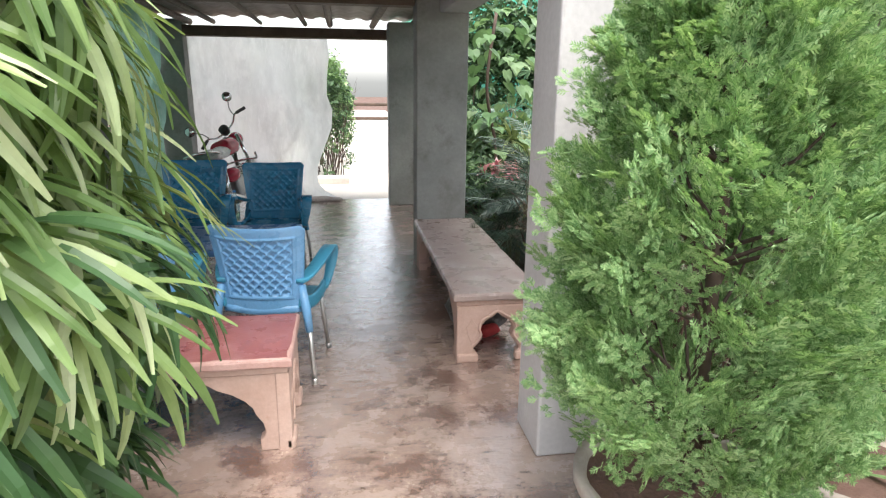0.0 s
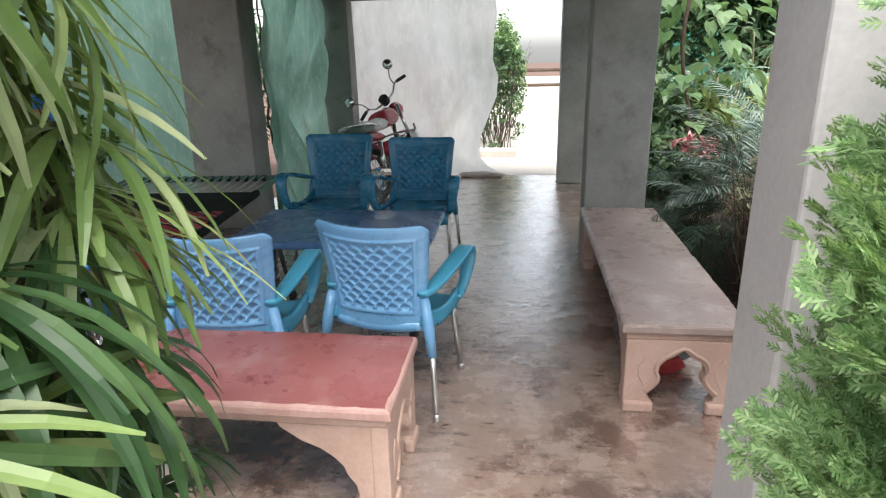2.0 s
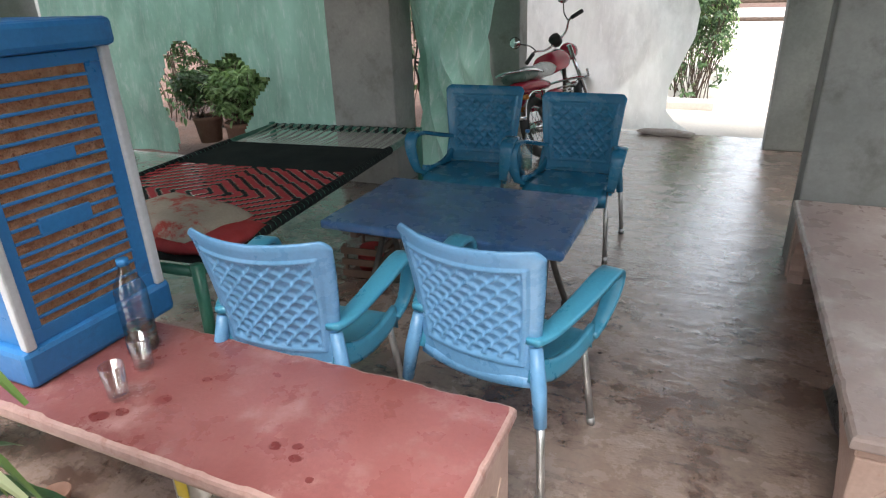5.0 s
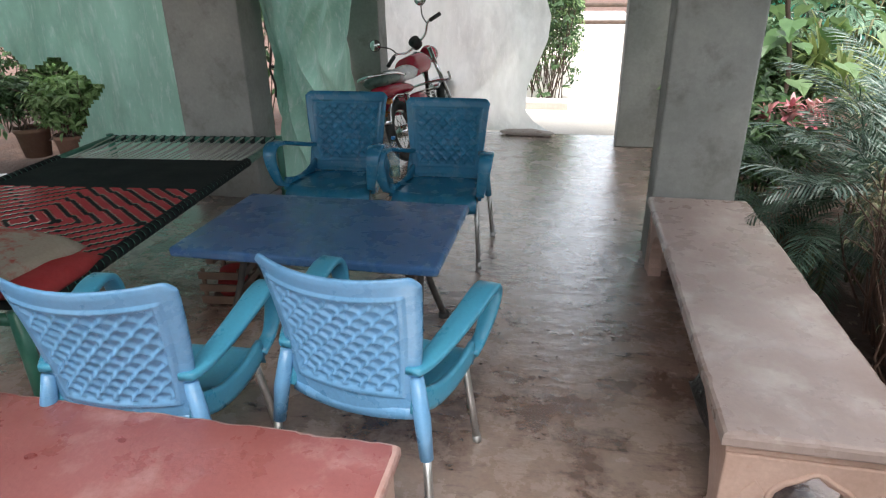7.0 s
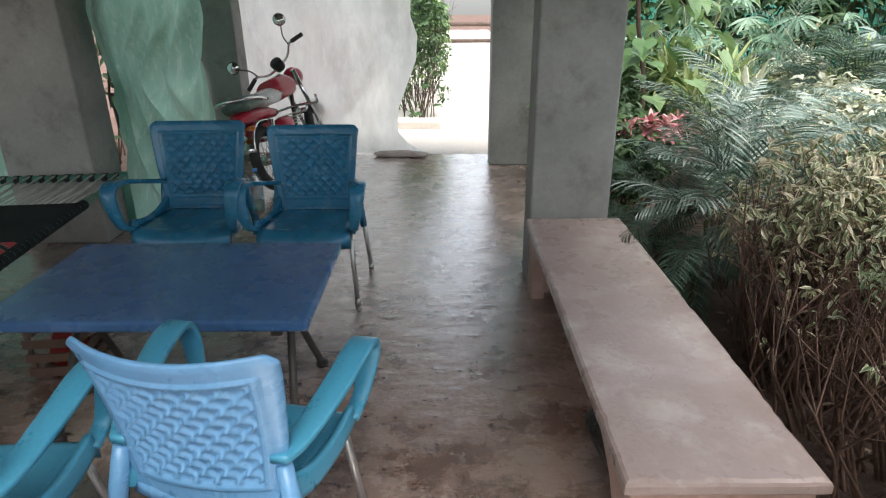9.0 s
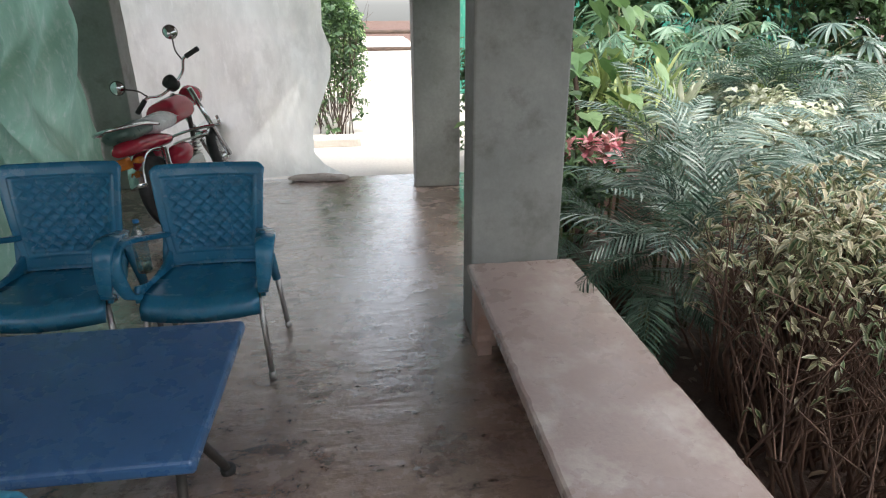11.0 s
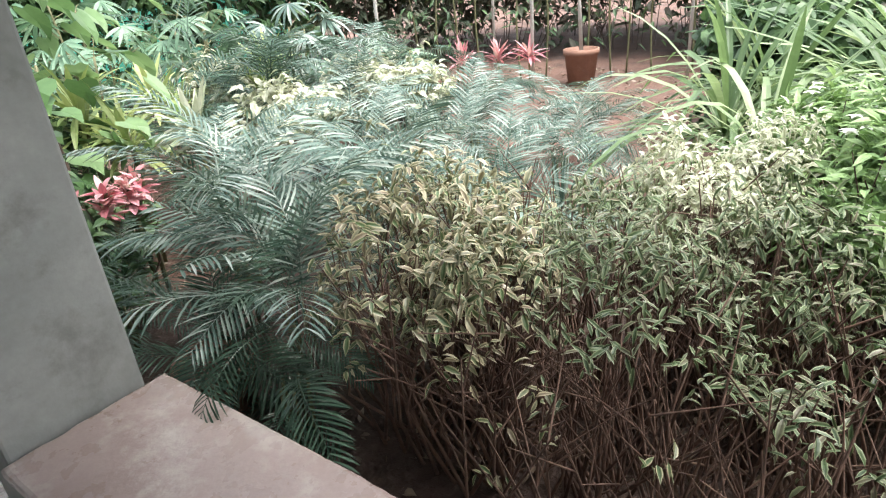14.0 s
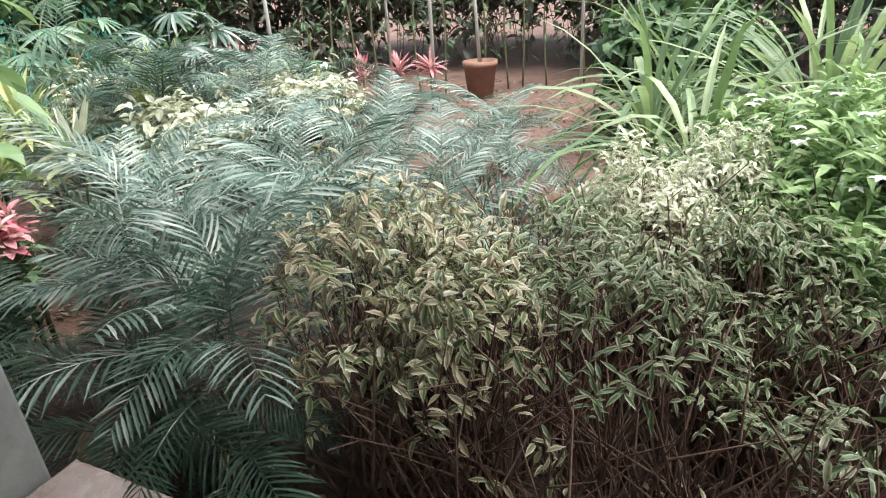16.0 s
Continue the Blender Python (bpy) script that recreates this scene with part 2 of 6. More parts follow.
def floor_material():
    """Trowelled brown cement, polished by feet: broad wear, dark stains, shallow trowel ripples and a thin damp gloss."""
    m, n, l, b = nodes_of("worn wet cement")
    broad, mid, fine = noise_at(n, l, 0.9, 6.0), noise_at(n, l, 4.5, 8.0, rough=0.68), noise_at(n, l, 45.0, 4.0)
    col = mixed(n, l, ramp(n, l, broad, [(0.35, (0, 0, 0)), (0.65, (1, 1, 1))]), (0.27, 0.18, 0.14), (0.41, 0.31, 0.26))
    col = mixed(n, l, ramp(n, l, mid, [(0.42, (0, 0, 0)), (0.7, (1, 1, 1))]), col, (0.43, 0.33, 0.28))
    col = mixed(n, l, ramp(n, l, noise_at(n, l, 2.1, 9.0, rough=0.72), [(0.5, (0, 0, 0)), (0.58, (0.85, 0.85, 0.85))]), col, (0.135, 0.075, 0.058))
    streak = noise_at(n, l, 7.0, 7.0, rough=0.7, stretch=(0.6, 1.9, 1.0))
    col = mixed(n, l, ramp(n, l, streak, [(0.53, (0, 0, 0)), (0.66, (0.7, 0.7, 0.7))]), col, (0.095, 0.055, 0.043))
    chip = noise_at(n, l, 17.0, 6.0, rough=0.75)
    col = mixed(n, l, ramp(n, l, chip, [(0.6, (0, 0, 0)), (0.67, (0.6, 0.6, 0.6))]), col, (0.4, 0.31, 0.27))
    col = mixed(n, l, 0.4, col, ramp(n, l, fine, [(0.3, (0.55, 0.55, 0.55)), (0.7, (1, 1, 1))]), "MULTIPLY")
    l.new(col, b.inputs["Base Color"])
    l.new(ramp(n, l, mid, [(0.35, (0.12, 0.12, 0.12)), (0.65, (0.38, 0.38, 0.38))]), b.inputs["Roughness"])
    ripple = noise_at(n, l, 8.0, 4.0, rough=0.55, stretch=(0.9, 1.15, 1.0))
    h = mixed(n, l, 0.2, mixed(n, l, 0.5, mixed(n, l, 0.5, mid, streak), ripple), fine)
    bump(n, l, h, 0.9, 0.016, b)
    film = n.new("ShaderNodeBump")  # the damp film follows the trowel ripples only
    film.inputs["Strength"].default_value, film.inputs["Distance"].default_value = 1.0, 0.011
    l.new(mixed(n, l, 0.45, ripple, streak), film.inputs["Height"])
    l.new(film.outputs[0], b.inputs["Coat Normal"])
    b.inputs["Specular IOR Level"].default_value = 0.8
    b.inputs["Coat Weight"].default_value, b.inputs["Coat Roughness"].default_value, b.inputs["Coat IOR"].default_value = 1.0, 0.1, 2.8
    return m


CEMENT = floor_material()
PLASTER = surface("grey cement plaster", (0.23, 0.235, 0.22), (0.36, 0.36, 0.335), 0.75, 1.9, 35, 0.35, 0.005, stain=(0.17, 0.165, 0.15), stain_at=(0.54, 0.72))
PALE = surface("pale limewashed plaster", (0.52, 0.5, 0.5), (0.6, 0.58, 0.575), 0.7, 1.5, 40, 0.2, 0.003, stain=(0.42, 0.4, 0.39), stain_at=(0.58, 0.8))
ROOF_WOOD = surface("dark roof wood", (0.09, 0.06, 0.045), (0.16, 0.11, 0.08), 0.7, 5, 50, 0.5, 0.006)
ROOF_SHEET = surface("weathered roof sheet", (0.2, 0.17, 0.15), (0.3, 0.26, 0.23), 0.6, 2, 30, 0.2, 0.004)
STONE_RED = surface("red sandstone top", (0.235, 0.068, 0.06), (0.325, 0.125, 0.118), 0.34, 2.6, 60, 0.4, 0.003, stain=(0.4, 0.215, 0.2), stain_at=(0.53, 0.7), rough_var=0.2)
STONE_WORN = surface("pale worn sandstone edge", (0.4, 0.23, 0.2), (0.5, 0.33, 0.29), 0.6, 9, 60, 0.6, 0.005, stain=(0.3, 0.13, 0.11), stain_at=(0.55, 0.7))
STONE_TAN = surface("carved tan sandstone", (0.42, 0.275, 0.22), (0.51, 0.36, 0.3), 0.75, 4, 60, 0.35, 0.003, stain=(0.36, 0.19, 0.14), stain_at=(0.6, 0.75))
STONE_GREY = surface("dusty grey sandstone top", (0.3, 0.225, 0.2), (0.4, 0.315, 0.285), 0.33, 2.3, 60, 0.35, 0.003, stain=(0.52, 0.47, 0.43), stain_at=(0.5, 0.72), rough_var=0.2)
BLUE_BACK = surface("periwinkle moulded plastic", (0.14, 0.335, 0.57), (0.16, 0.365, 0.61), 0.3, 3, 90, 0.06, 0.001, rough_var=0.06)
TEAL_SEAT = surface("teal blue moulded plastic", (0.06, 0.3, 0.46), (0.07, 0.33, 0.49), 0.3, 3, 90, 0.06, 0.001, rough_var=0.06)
# far chairs' plastic: near chairs' blue darkened to stand for backlit shade
SHADED_TEAL = surface("shade-darkened teal moulded plastic", (0.024, 0.17, 0.3), (0.03, 0.195, 0.33), 0.26, 3, 90, 0.06, 0.001, rough_var=0.06)
TABLE_BLUE = surface("scratched blue table plastic", (0.055, 0.14, 0.31), (0.065, 0.16, 0.34), 0.28, 3, 60, 0.1, 0.001, stain=(0.075, 0.16, 0.32), stain_at=(0.5, 0.9), rough_var=0.1)
STEEL = surface("dull steel tube", (0.42, 0.41, 0.39), (0.55, 0.54, 0.52), 0.4, 8, 80, 0.1, 0.001, metal=0.85)
CHROME = surface("chrome", (0.7, 0.7, 0.7), (0.8, 0.8, 0.8), 0.12, 8, 80, 0, metal=1.0, rough_var=0.05)
DARK_METAL = surface("dark iron", (0.05, 0.045, 0.04), (0.09, 0.08, 0.07), 0.55, 8, 60, 0.2, 0.002, metal=0.4)
BROWN_WOOD = surface("dark brown wood", (0.09, 0.05, 0.035), (0.15, 0.09, 0.06), 0.6, 6, 60, 0.3, 0.002)
RUBBER = surface("black rubber", (0.02, 0.02, 0.02), (0.035, 0.035, 0.033), 0.7, 8, 60, 0.2, 0.002)
SOIL = surface("red brown soil", (0.11, 0.06, 0.045), (0.18, 0.105, 0.08), 0.95, 1.2, 22, 0.8, 0.03, stain=(0.07, 0.045, 0.035), stain_at=(0.5, 0.7))
SAND = surface("pale sandy path", (0.68, 0.62, 0.55), (0.78, 0.72, 0.65), 0.9, 1.2, 30, 0.4, 0.02)
TERRACOTTA = surface("terracotta", (0.21, 0.11, 0.075), (0.28, 0.155, 0.11), 0.8, 6, 60, 0.3, 0.003, stain=(0.3, 0.22, 0.18), stain_at=(0.6, 0.8))
CEMENT_POT = surface("cement pot", (0.38, 0.33, 0.28), (0.46, 0.41, 0.36), 0.85, 5, 50, 0.3, 0.004)
GREEN_SHEET = sheeting("green tinted plastic sheet", (0.42, 0.71, 0.58), 0.08, 0.55)
WHITE_SHEET = sheeting("milky plastic sheet", (0.9, 0.9, 0.88), 0.1, 0.7)
GREEN_NET = sheeting("green shade net", (0.12, 0.6, 0.42), 0.1, 0.6)

# ---- structure ----
def grid_sheet(name, x0, x1, y0, y1, z, step, rough, material, label, seed):
    """A ground sheet with a slight unevenness."""
    nx, ny = max(2, int((x1 - x0) / step)), max(2, int((y1 - y0) / step))
    V, F = [], []
    for j in range(ny + 1):
        for i in range(nx + 1):
            x, y = x0 + (x1 - x0) * i / nx, y0 + (y1 - y0) * j / ny
            V.append((x, y, z + rough * noise.noise(Vector((x * 0.9, y * 0.9, seed)))))
    for j in range(ny):
        for i in range(nx):
            a = j * (nx + 1) + i
            F.append((a, a + 1, a + nx + 2, a + nx + 1))
    return tagged(new(name, raw_mesh(name, V, F, material, True)), label, name, kind="structure")


ground = grid_sheet("ground", -60, 60, -40, 80, -0.1, 1.0, 0.03, SOIL, "red-brown bare garden soil reaching to the horizon", 3.0)
FLOOR_PLAN = [(-6.0, -4.0), (1.98, -4.0), (1.98, 9.12), (-1.9, 9.12), (-1.9, 6.72), (-6.0, 6.72)]
bm = bmesh.new()
rim_top, rim_low = [[bm.verts.new((x, y, z)) for x, y in FLOOR_PLAN] for z in (0.0, -0.3)]
bm.faces.new(rim_top)
bm.faces.new(rim_low[::-1])
for k in range(6):
    bm.faces.new((rim_top[k], rim_low[k], rim_low[(k + 1) % 6], rim_top[(k + 1) % 6]))
bmesh.ops.recalc_face_normals(bm, faces=bm.faces)
tagged(single("floor", bm, CEMENT, "worn wet-looking cement porch floor with brown stains", "floor"), kind="structure")
# soil colour darkened to carry the shade beneath the shrubs
BED_SOIL = surface("bed soil darkened for shade", (0.045, 0.028, 0.022), (0.08, 0.05, 0.04), 0.95, 2.0, 25, 0.9, 0.03, stain=(0.12, 0.08, 0.06), stain_at=(0.58, 0.7))
grid_sheet("garden_bed", 2.0, 4.6, 1.4, 7.2, -0.055, 0.12, 0.05, BED_SOIL, "soil of the planted bed, darkened for shade under the shrubs", 8.0)
tagged(single("path", box(-0.6, 9.13, -0.3, 3.4, 40.0, -0.03, 0.01), SAND, "pale sandy garden path in glaring daylight", "path"), kind="structure")

ROOF_Z = 2.4


def column(name, x0, y0, x1, y1, label, material=PLASTER, top=ROOF_Z):
    """A plastered column with slightly rounded arrises."""
    bm = box(x0, y0, 0.0, x1, y1, top, 0.012)
    return tagged(single(name, bm, material, label, "column"), kind="structure")


column("column_garden", 1.40, 5.70, 1.855, 5.95, "square grey cement column beside the garden bench")
column("column_gate", 1.375, 8.62, 1.80, 8.95, "grey cement pillar at the far gateway")
column("column_entry", 1.58, 2.57, 1.95, 2.89, "pale limewashed entry column", PALE)
column("column_left", -2.12, 6.43, -1.52, 6.80, "wide grey-brown cement column behind the string bed")
column("column_left_far", -1.80, 8.95, -1.24, 9.25, "dark grey cement column behind the motorcycle")

# beams and roof
tagged(single("beam_far", box(-1.9, 8.96, 2.2, 1.80, 9.16, 2.33, 0.008), ROOF_WOOD, "dark beam over the far gateway", "beam"), kind="structure")
tagged(single("beam_middle", box(-6.0, 5.72, 2.27, 1.39, 5.9, 2.4, 0.008), ROOF_WOOD, "dark cross beam under the roof", "beam"), kind="structure")
tagged(single("beam_garden", box(1.60, 2.9, 2.22, 1.84, 5.69, 2.4, 0.01), PALE, "pale beam along the garden side", "beam"), kind="structure")
bm = bmesh.new()
for i in range(16):
    x = -5.8 + i * 0.5 + 0.07 * math.sin(i * 2.3)
    tube([(x, 2.5, 2.44 + 0.012 * math.sin(i)), (x + 0.05 * math.sin(i * 1.7), 9.3 if x > -1.9 else 6.85, 2.40 + 0.012 * math.cos(i * 3))], 0.036 + 0.01 * math.sin(i * 5), 8, bm)
tagged(single("rafters", bm, ROOF_WOOD, "row of rough dark wooden roof poles", "rafter", smooth=True), kind="structure")
bm = bmesh.new()


def roof_sheet(bm, x0, x1, y0, y1):
    """Corrugated sheet of two faces."""
    nx = int((x1 - x0) / 0.055)
    for lift, flip in ((0.0, True), (0.02, False)):
        g = [[bm.verts.new((x0 + (x1 - x0) * i / nx, y, 2.485 + lift + 0.016 * math.sin(i * 1.35))) for i in range(nx + 1)] for y in (y0, (y0 + y1) / 2, y1)]
        for j in range(2):
            for i in range(nx):
                q = (g[j][i], g[j][i + 1], g[j + 1][i + 1], g[j + 1][i])
                bm.faces.new(q[::-1] if flip else q)


roof_sheet(bm, -6.2, -1.9, 2.4, 6.9)
roof_sheet(bm, -1.9, 2.1, 2.4, 9.4)
# eave strip added past the poles to keep light off the garden bed
roof_sheet(bm, 2.1, 2.55, 2.4, 6.0)
tagged(single("ceiling", bm, ROOF_SHEET, "corrugated roof sheet resting on wooden poles, with an added shading eave", "ceiling", smooth=True), kind="structure")
tagged(single("wall_left", box(-6.25, -4.0, -0.2, -6.02, 6.7, 2.45), PLASTER, "plain grey cement wall closing the porch", "wall"), kind="structure")


# ---- benches ----
def stone_bench(m, lx, ly, h, top_material, edge_material, label, leg_in=0.03):
    """A carved stone bench: moulded slab, rails, and carved bracket legs at the four corners; end panels with a cusped arch."""
    b = thing("stone_bench", m, label, "bench", "stone benches")
    bm = bmesh.new()  # a moulded slab whose arrises are chipped and worn
    rims = []
    steps = [(x, 0.0) for x in np.linspace(0, lx, int(lx / 0.02))[:-1]] + [(lx, y) for y in np.linspace(0, ly, int(ly / 0.02))[:-1]]
    steps += [(x, ly) for x in np.linspace(lx, 0, int(lx / 0.02))[:-1]] + [(0.0, y) for y in np.linspace(ly, 0, int(ly / 0.02))[:-1]]
    for inset, z, wear in ((0.006, h - 0.045, 0.3), (0.0, h - 0.038, 0.5), (0.0, h - 0.014, 1.0), (0.004, h - 0.005, 1.6), (0.014, h, 2.4), (0.06, h, 0.0)):
        loop = []
        for x, y in steps:
            chip = max(0.0, noise.noise(Vector((x * 14, y * 14, 3.1 * lx))) + 0.4 * noise.noise(Vector((x * 50, y * 50, lx))))
            cut = inset + 0.006 * wear * chip
            loop.append(bm.verts.new((min(max(x, cut), lx - cut), min(max(y, cut), ly - cut), z - (0.003 * chip if 0 < wear < 2 else 0.0))))
        rims.append(loop)
    for ra, rb in zip(rims, rims[1:]):
        for k in range(len(steps)):
            bm.faces.new((ra[k], ra[(k + 1) % len(steps)], rb[(k + 1) % len(steps)], rb[k])).material_index = 1 if rb is not rims[-1] else 0
    bm.faces.new(rims[0][::-1]).material_index = 1
    bm.faces.new(rims[-1])
    part("top", bm, [top_material, edge_material], b)
    r0, r1 = 0.02, h - 0.045
    bm = box(r0, r0, r1 - 0.035, lx - r0, ly - r0, r1 - 0.001, 0.008)
    part("moulding", bm, STONE_TAN, b)
    hh = r1 - 0.036
    leg = [(0, 0), (0.13, 0), (0.132, 0.055), (0.112, 0.07), (0.106, 0.1), (0.115, 0.14), (0.145, 0.185), (0.155, 0.215), (0.185, 0.25), (0.235, 0.285), (0.3, 0.312), (0.37, hh - 0.025), (0.385, hh), (0, hh)]
    long_is_x = lx > ly
    span = max(lx, ly)
    for end in (0, 1):
        for side in (0, 1):
            out = [((a if end == 0 else span - 2 * leg_in - a) + leg_in, z) for a, z in leg]
            if end:
                out = out[::-1]
            w = 0.075
            if long_is_x:
                y0 = leg_in if side == 0 else ly - leg_in - w
                bm = slab(out, y0, y0 + w, axis="y", bevel=0.006)
            else:
                x0 = leg_in if side == 0 else lx - leg_in - w
                bm = slab(out, x0, x0 + w, axis="x", bevel=0.006)
            part("carved_leg", bm, STONE_TAN, b)
    # end panels with a cusped arch
    sw = min(lx, ly) - 2 * leg_in
    half = [(0, 0), (0.118, 0), (0.121, 0.055), (0.104, 0.068), (0.103, 0.09), (0.13, 0.118), (0.153, 0.15), (0.156, 0.175), (0.144, 0.2), (0.15, 0.235), (0.172, 0.262), (0.208, 0.282), (sw / 2, 0.312)]
    out = half + [(sw - a, z) for a, z in half[-2::-1]] + [(sw, hh), (0, hh)]
    for end in (0, 1):
        d0 = leg_in - 0.012 if end == 0 else span - leg_in - 0.05
        bm = slab([(a + leg_in - 0.006, z) for a, z in [(a * (sw + 0.012) / sw, z) for a, z in out]], d0, d0 + 0.062, axis="x" if long_is_x else "y", bevel=0.006)
        part("arched_end", bm, STONE_TAN, b)
        # a raised scroll along the arch, and a foot block
        face = d0 - 0.001 if end == 0 else d0 + 0.063
        put = (lambda a, z: (face, a + leg_in, z)) if long_is_x else (lambda a, z: (a + leg_in, face, z))
        arch = half[4:] + [(sw - a, z) for a, z in half[-2:3:-1]]
        part("scroll", tube(smooth_line([put(a - 0.016 if a < sw / 2 - 0.01 else a + 0.016 if a > sw / 2 + 0.01 else a, z + 0.012) for a, z in arch], 3), 0.0085, 7), STONE_TAN, b, "", True)
        for s in (0.0, sw - 0.122):
            fd = (d0 - 0.014, d0 + 0.03) if end == 0 else (d0 + 0.03, d0 + 0.076)
            bx = (fd[0], s + leg_in - 0.006, 0.0, fd[1], s + leg_in + 0.128, 0.056) if long_is_x else (s + leg_in - 0.006, fd[0], 0.0, s + leg_in + 0.128, fd[1], 0.056)
            part("foot_block", box(*bx, 0.012), STONE_TAN, b)
        # carved petals standing proud of the panel
        for s in (0.085, sw - 0.085 + 0.012):
            pd = d0 - 0.004 if end == 0 else d0 + 0.058
            bm = bmesh.new()
            petal = [(0, -0.075), (0.028, -0.02), (0.034, 0.03), (0.0, 0.08), (-0.034, 0.03), (-0.028, -0.02)]
            slab([(s + leg_in + a, 0.2 + z) for a, z in petal], pd, pd + 0.008, bm, axis="x" if long_is_x else "y", bevel=0.003)
            part("carving", bm, STONE_TAN, b)
    return b


stone_bench(pose(1.372, 3.565, 0), 0.545, 2.10, 0.442, STONE_GREY, STONE_GREY, "long carved sandstone bench with a dusty grey top")
stone_bench(pose(-1.60, 2.765, 0), 2.105, 0.57, 0.467, STONE_RED, STONE_WORN, "low carved sandstone bench with a worn red top")


# ---- chairs ----
def back_point(u, v):
    """The chair back's middle surface: u across from -1 to 1, v up from 0 to 1."""
    half = 0.205 + 0.058 * v ** 0.8
    z = 0.40 + 0.51 * v - 0.012 * (1 - u * u) * v - 0.03 * max(0.0, (abs(u) - 0.86) / 0.14) ** 2 * max(0.0, (v - 0.88) / 0.12)
    y = 0.075 - 0.085 * v + 0.02 * math.sin(v * 3.1) - 0.075 * (1 - u * u) * (0.35 + 0.65 * v) + 0.045 * (0.35 + 0.65 * v)
    return Vector((u * half, y, z))


def chair_back():
    nu, nv = 112, 112
    bm = bmesh.new()
    grids = []
    for face in (-1, 1):
        g = []
        for j in range(nv + 1):
            row = []
            for i in range(nu + 1):
                u, v = -1 + 2 * i / nu, j / nv
                p = back_point(u, v)
                n = Vector((0.15 * u, 1, 0.15)).normalized()
                inx, iny = 0.78 - abs(u), min(v - 0.2, 0.86 - v) / 0.44
                t = 0.011
                if inx > 0 and iny > 0:
                    edge = min(1.0, min(inx / 0.06, iny / 0.06))
                    a, b = u / 0.25 + v / 0.118, u / 0.25 - v / 0.118
                    da, db = abs(a - round(a)), abs(b - round(b))
                    rib = max(0.0, 1 - min(da, db) / 0.19)
                    knob = max(0.0, 1 - math.hypot(da, db) / 0.26)
                    slope = (a - math.floor(a)) * (1 - (b - math.floor(b)))  # each diamond tilts like a scale
                    t = 0.011 - 0.009 * edge + edge * (0.009 * rib ** 0.6 + 0.006 * knob + 0.011 * slope)
                elif inx > -0.07 and iny > -0.07:
                    t = 0.018
                edge_round = min(1.0, (1 - abs(u)) / 0.05, (1 - v) / 0.04, v / 0.04)
                t *= 0.4 + 0.6 * max(edge_round, 0) ** 0.5
                row.append(bm.verts.new(p + n * face * t))
            g.append(row)
        grids.append(g)
    for g, flip in ((grids[0], False), (grids[1], True)):
        for j in range(nv):
            for i in range(nu):
                q = (g[j][i], g[j][i + 1], g[j + 1][i + 1], g[j + 1][i])
                bm.faces.new(q[::-1] if flip else q)
    a, b = grids
    loop = lambda g: [g[0][i] for i in range(nu)] + [g[j][nu] for j in range(nv)] + [g[nv][i] for i in range(nu, 0, -1)] + [g[j][0] for j in range(nv, 0, -1)]
    la, lb = loop(a), loop(b)
    for k in range(len(la)):
        bm.faces.new((la[k], lb[k], lb[(k + 1) % len(la)], la[(k + 1) % len(la)]))
    bmesh.ops.recalc_face_normals(bm, faces=bm.faces)
    return bm


def band(points, width, thick, bm=None):
    """A flat moulded band along points in a plane of constant x, width across x."""
    bm = bm or bmesh.new()
    pts = [Vector(p) for p in points]
    rings = []
    for i, p in enumerate(pts):
        d = (pts[min(i + 1, len(pts) - 1)] - pts[max(i - 1, 0)]).normalized()
        n = Vector((1, 0, 0)).cross(d).normalized()
        w = width[i] if isinstance(width, list) else width
        s = [(-0.5, -0.3), (-0.42, -0.5), (0.42, -0.5), (0.5, -0.3), (0.5, 0.3), (0.42, 0.5), (-0.42, 0.5), (-0.5, 0.3)]
        rings.append([bm.verts.new(p + Vector((a * w, 0, 0)) + n * b * thick) for a, b in s])
    for a, b in zip(rings, rings[1:]):
        for k in range(8):
            bm.faces.new((a[k], a[(k + 1) % 8], b[(k + 1) % 8], b[k]))
    bm.faces.new(rings[0][::-1])
    bm.faces.new(rings[-1])
    bmesh.ops.recalc_face_normals(bm, faces=bm.faces)
    return bm


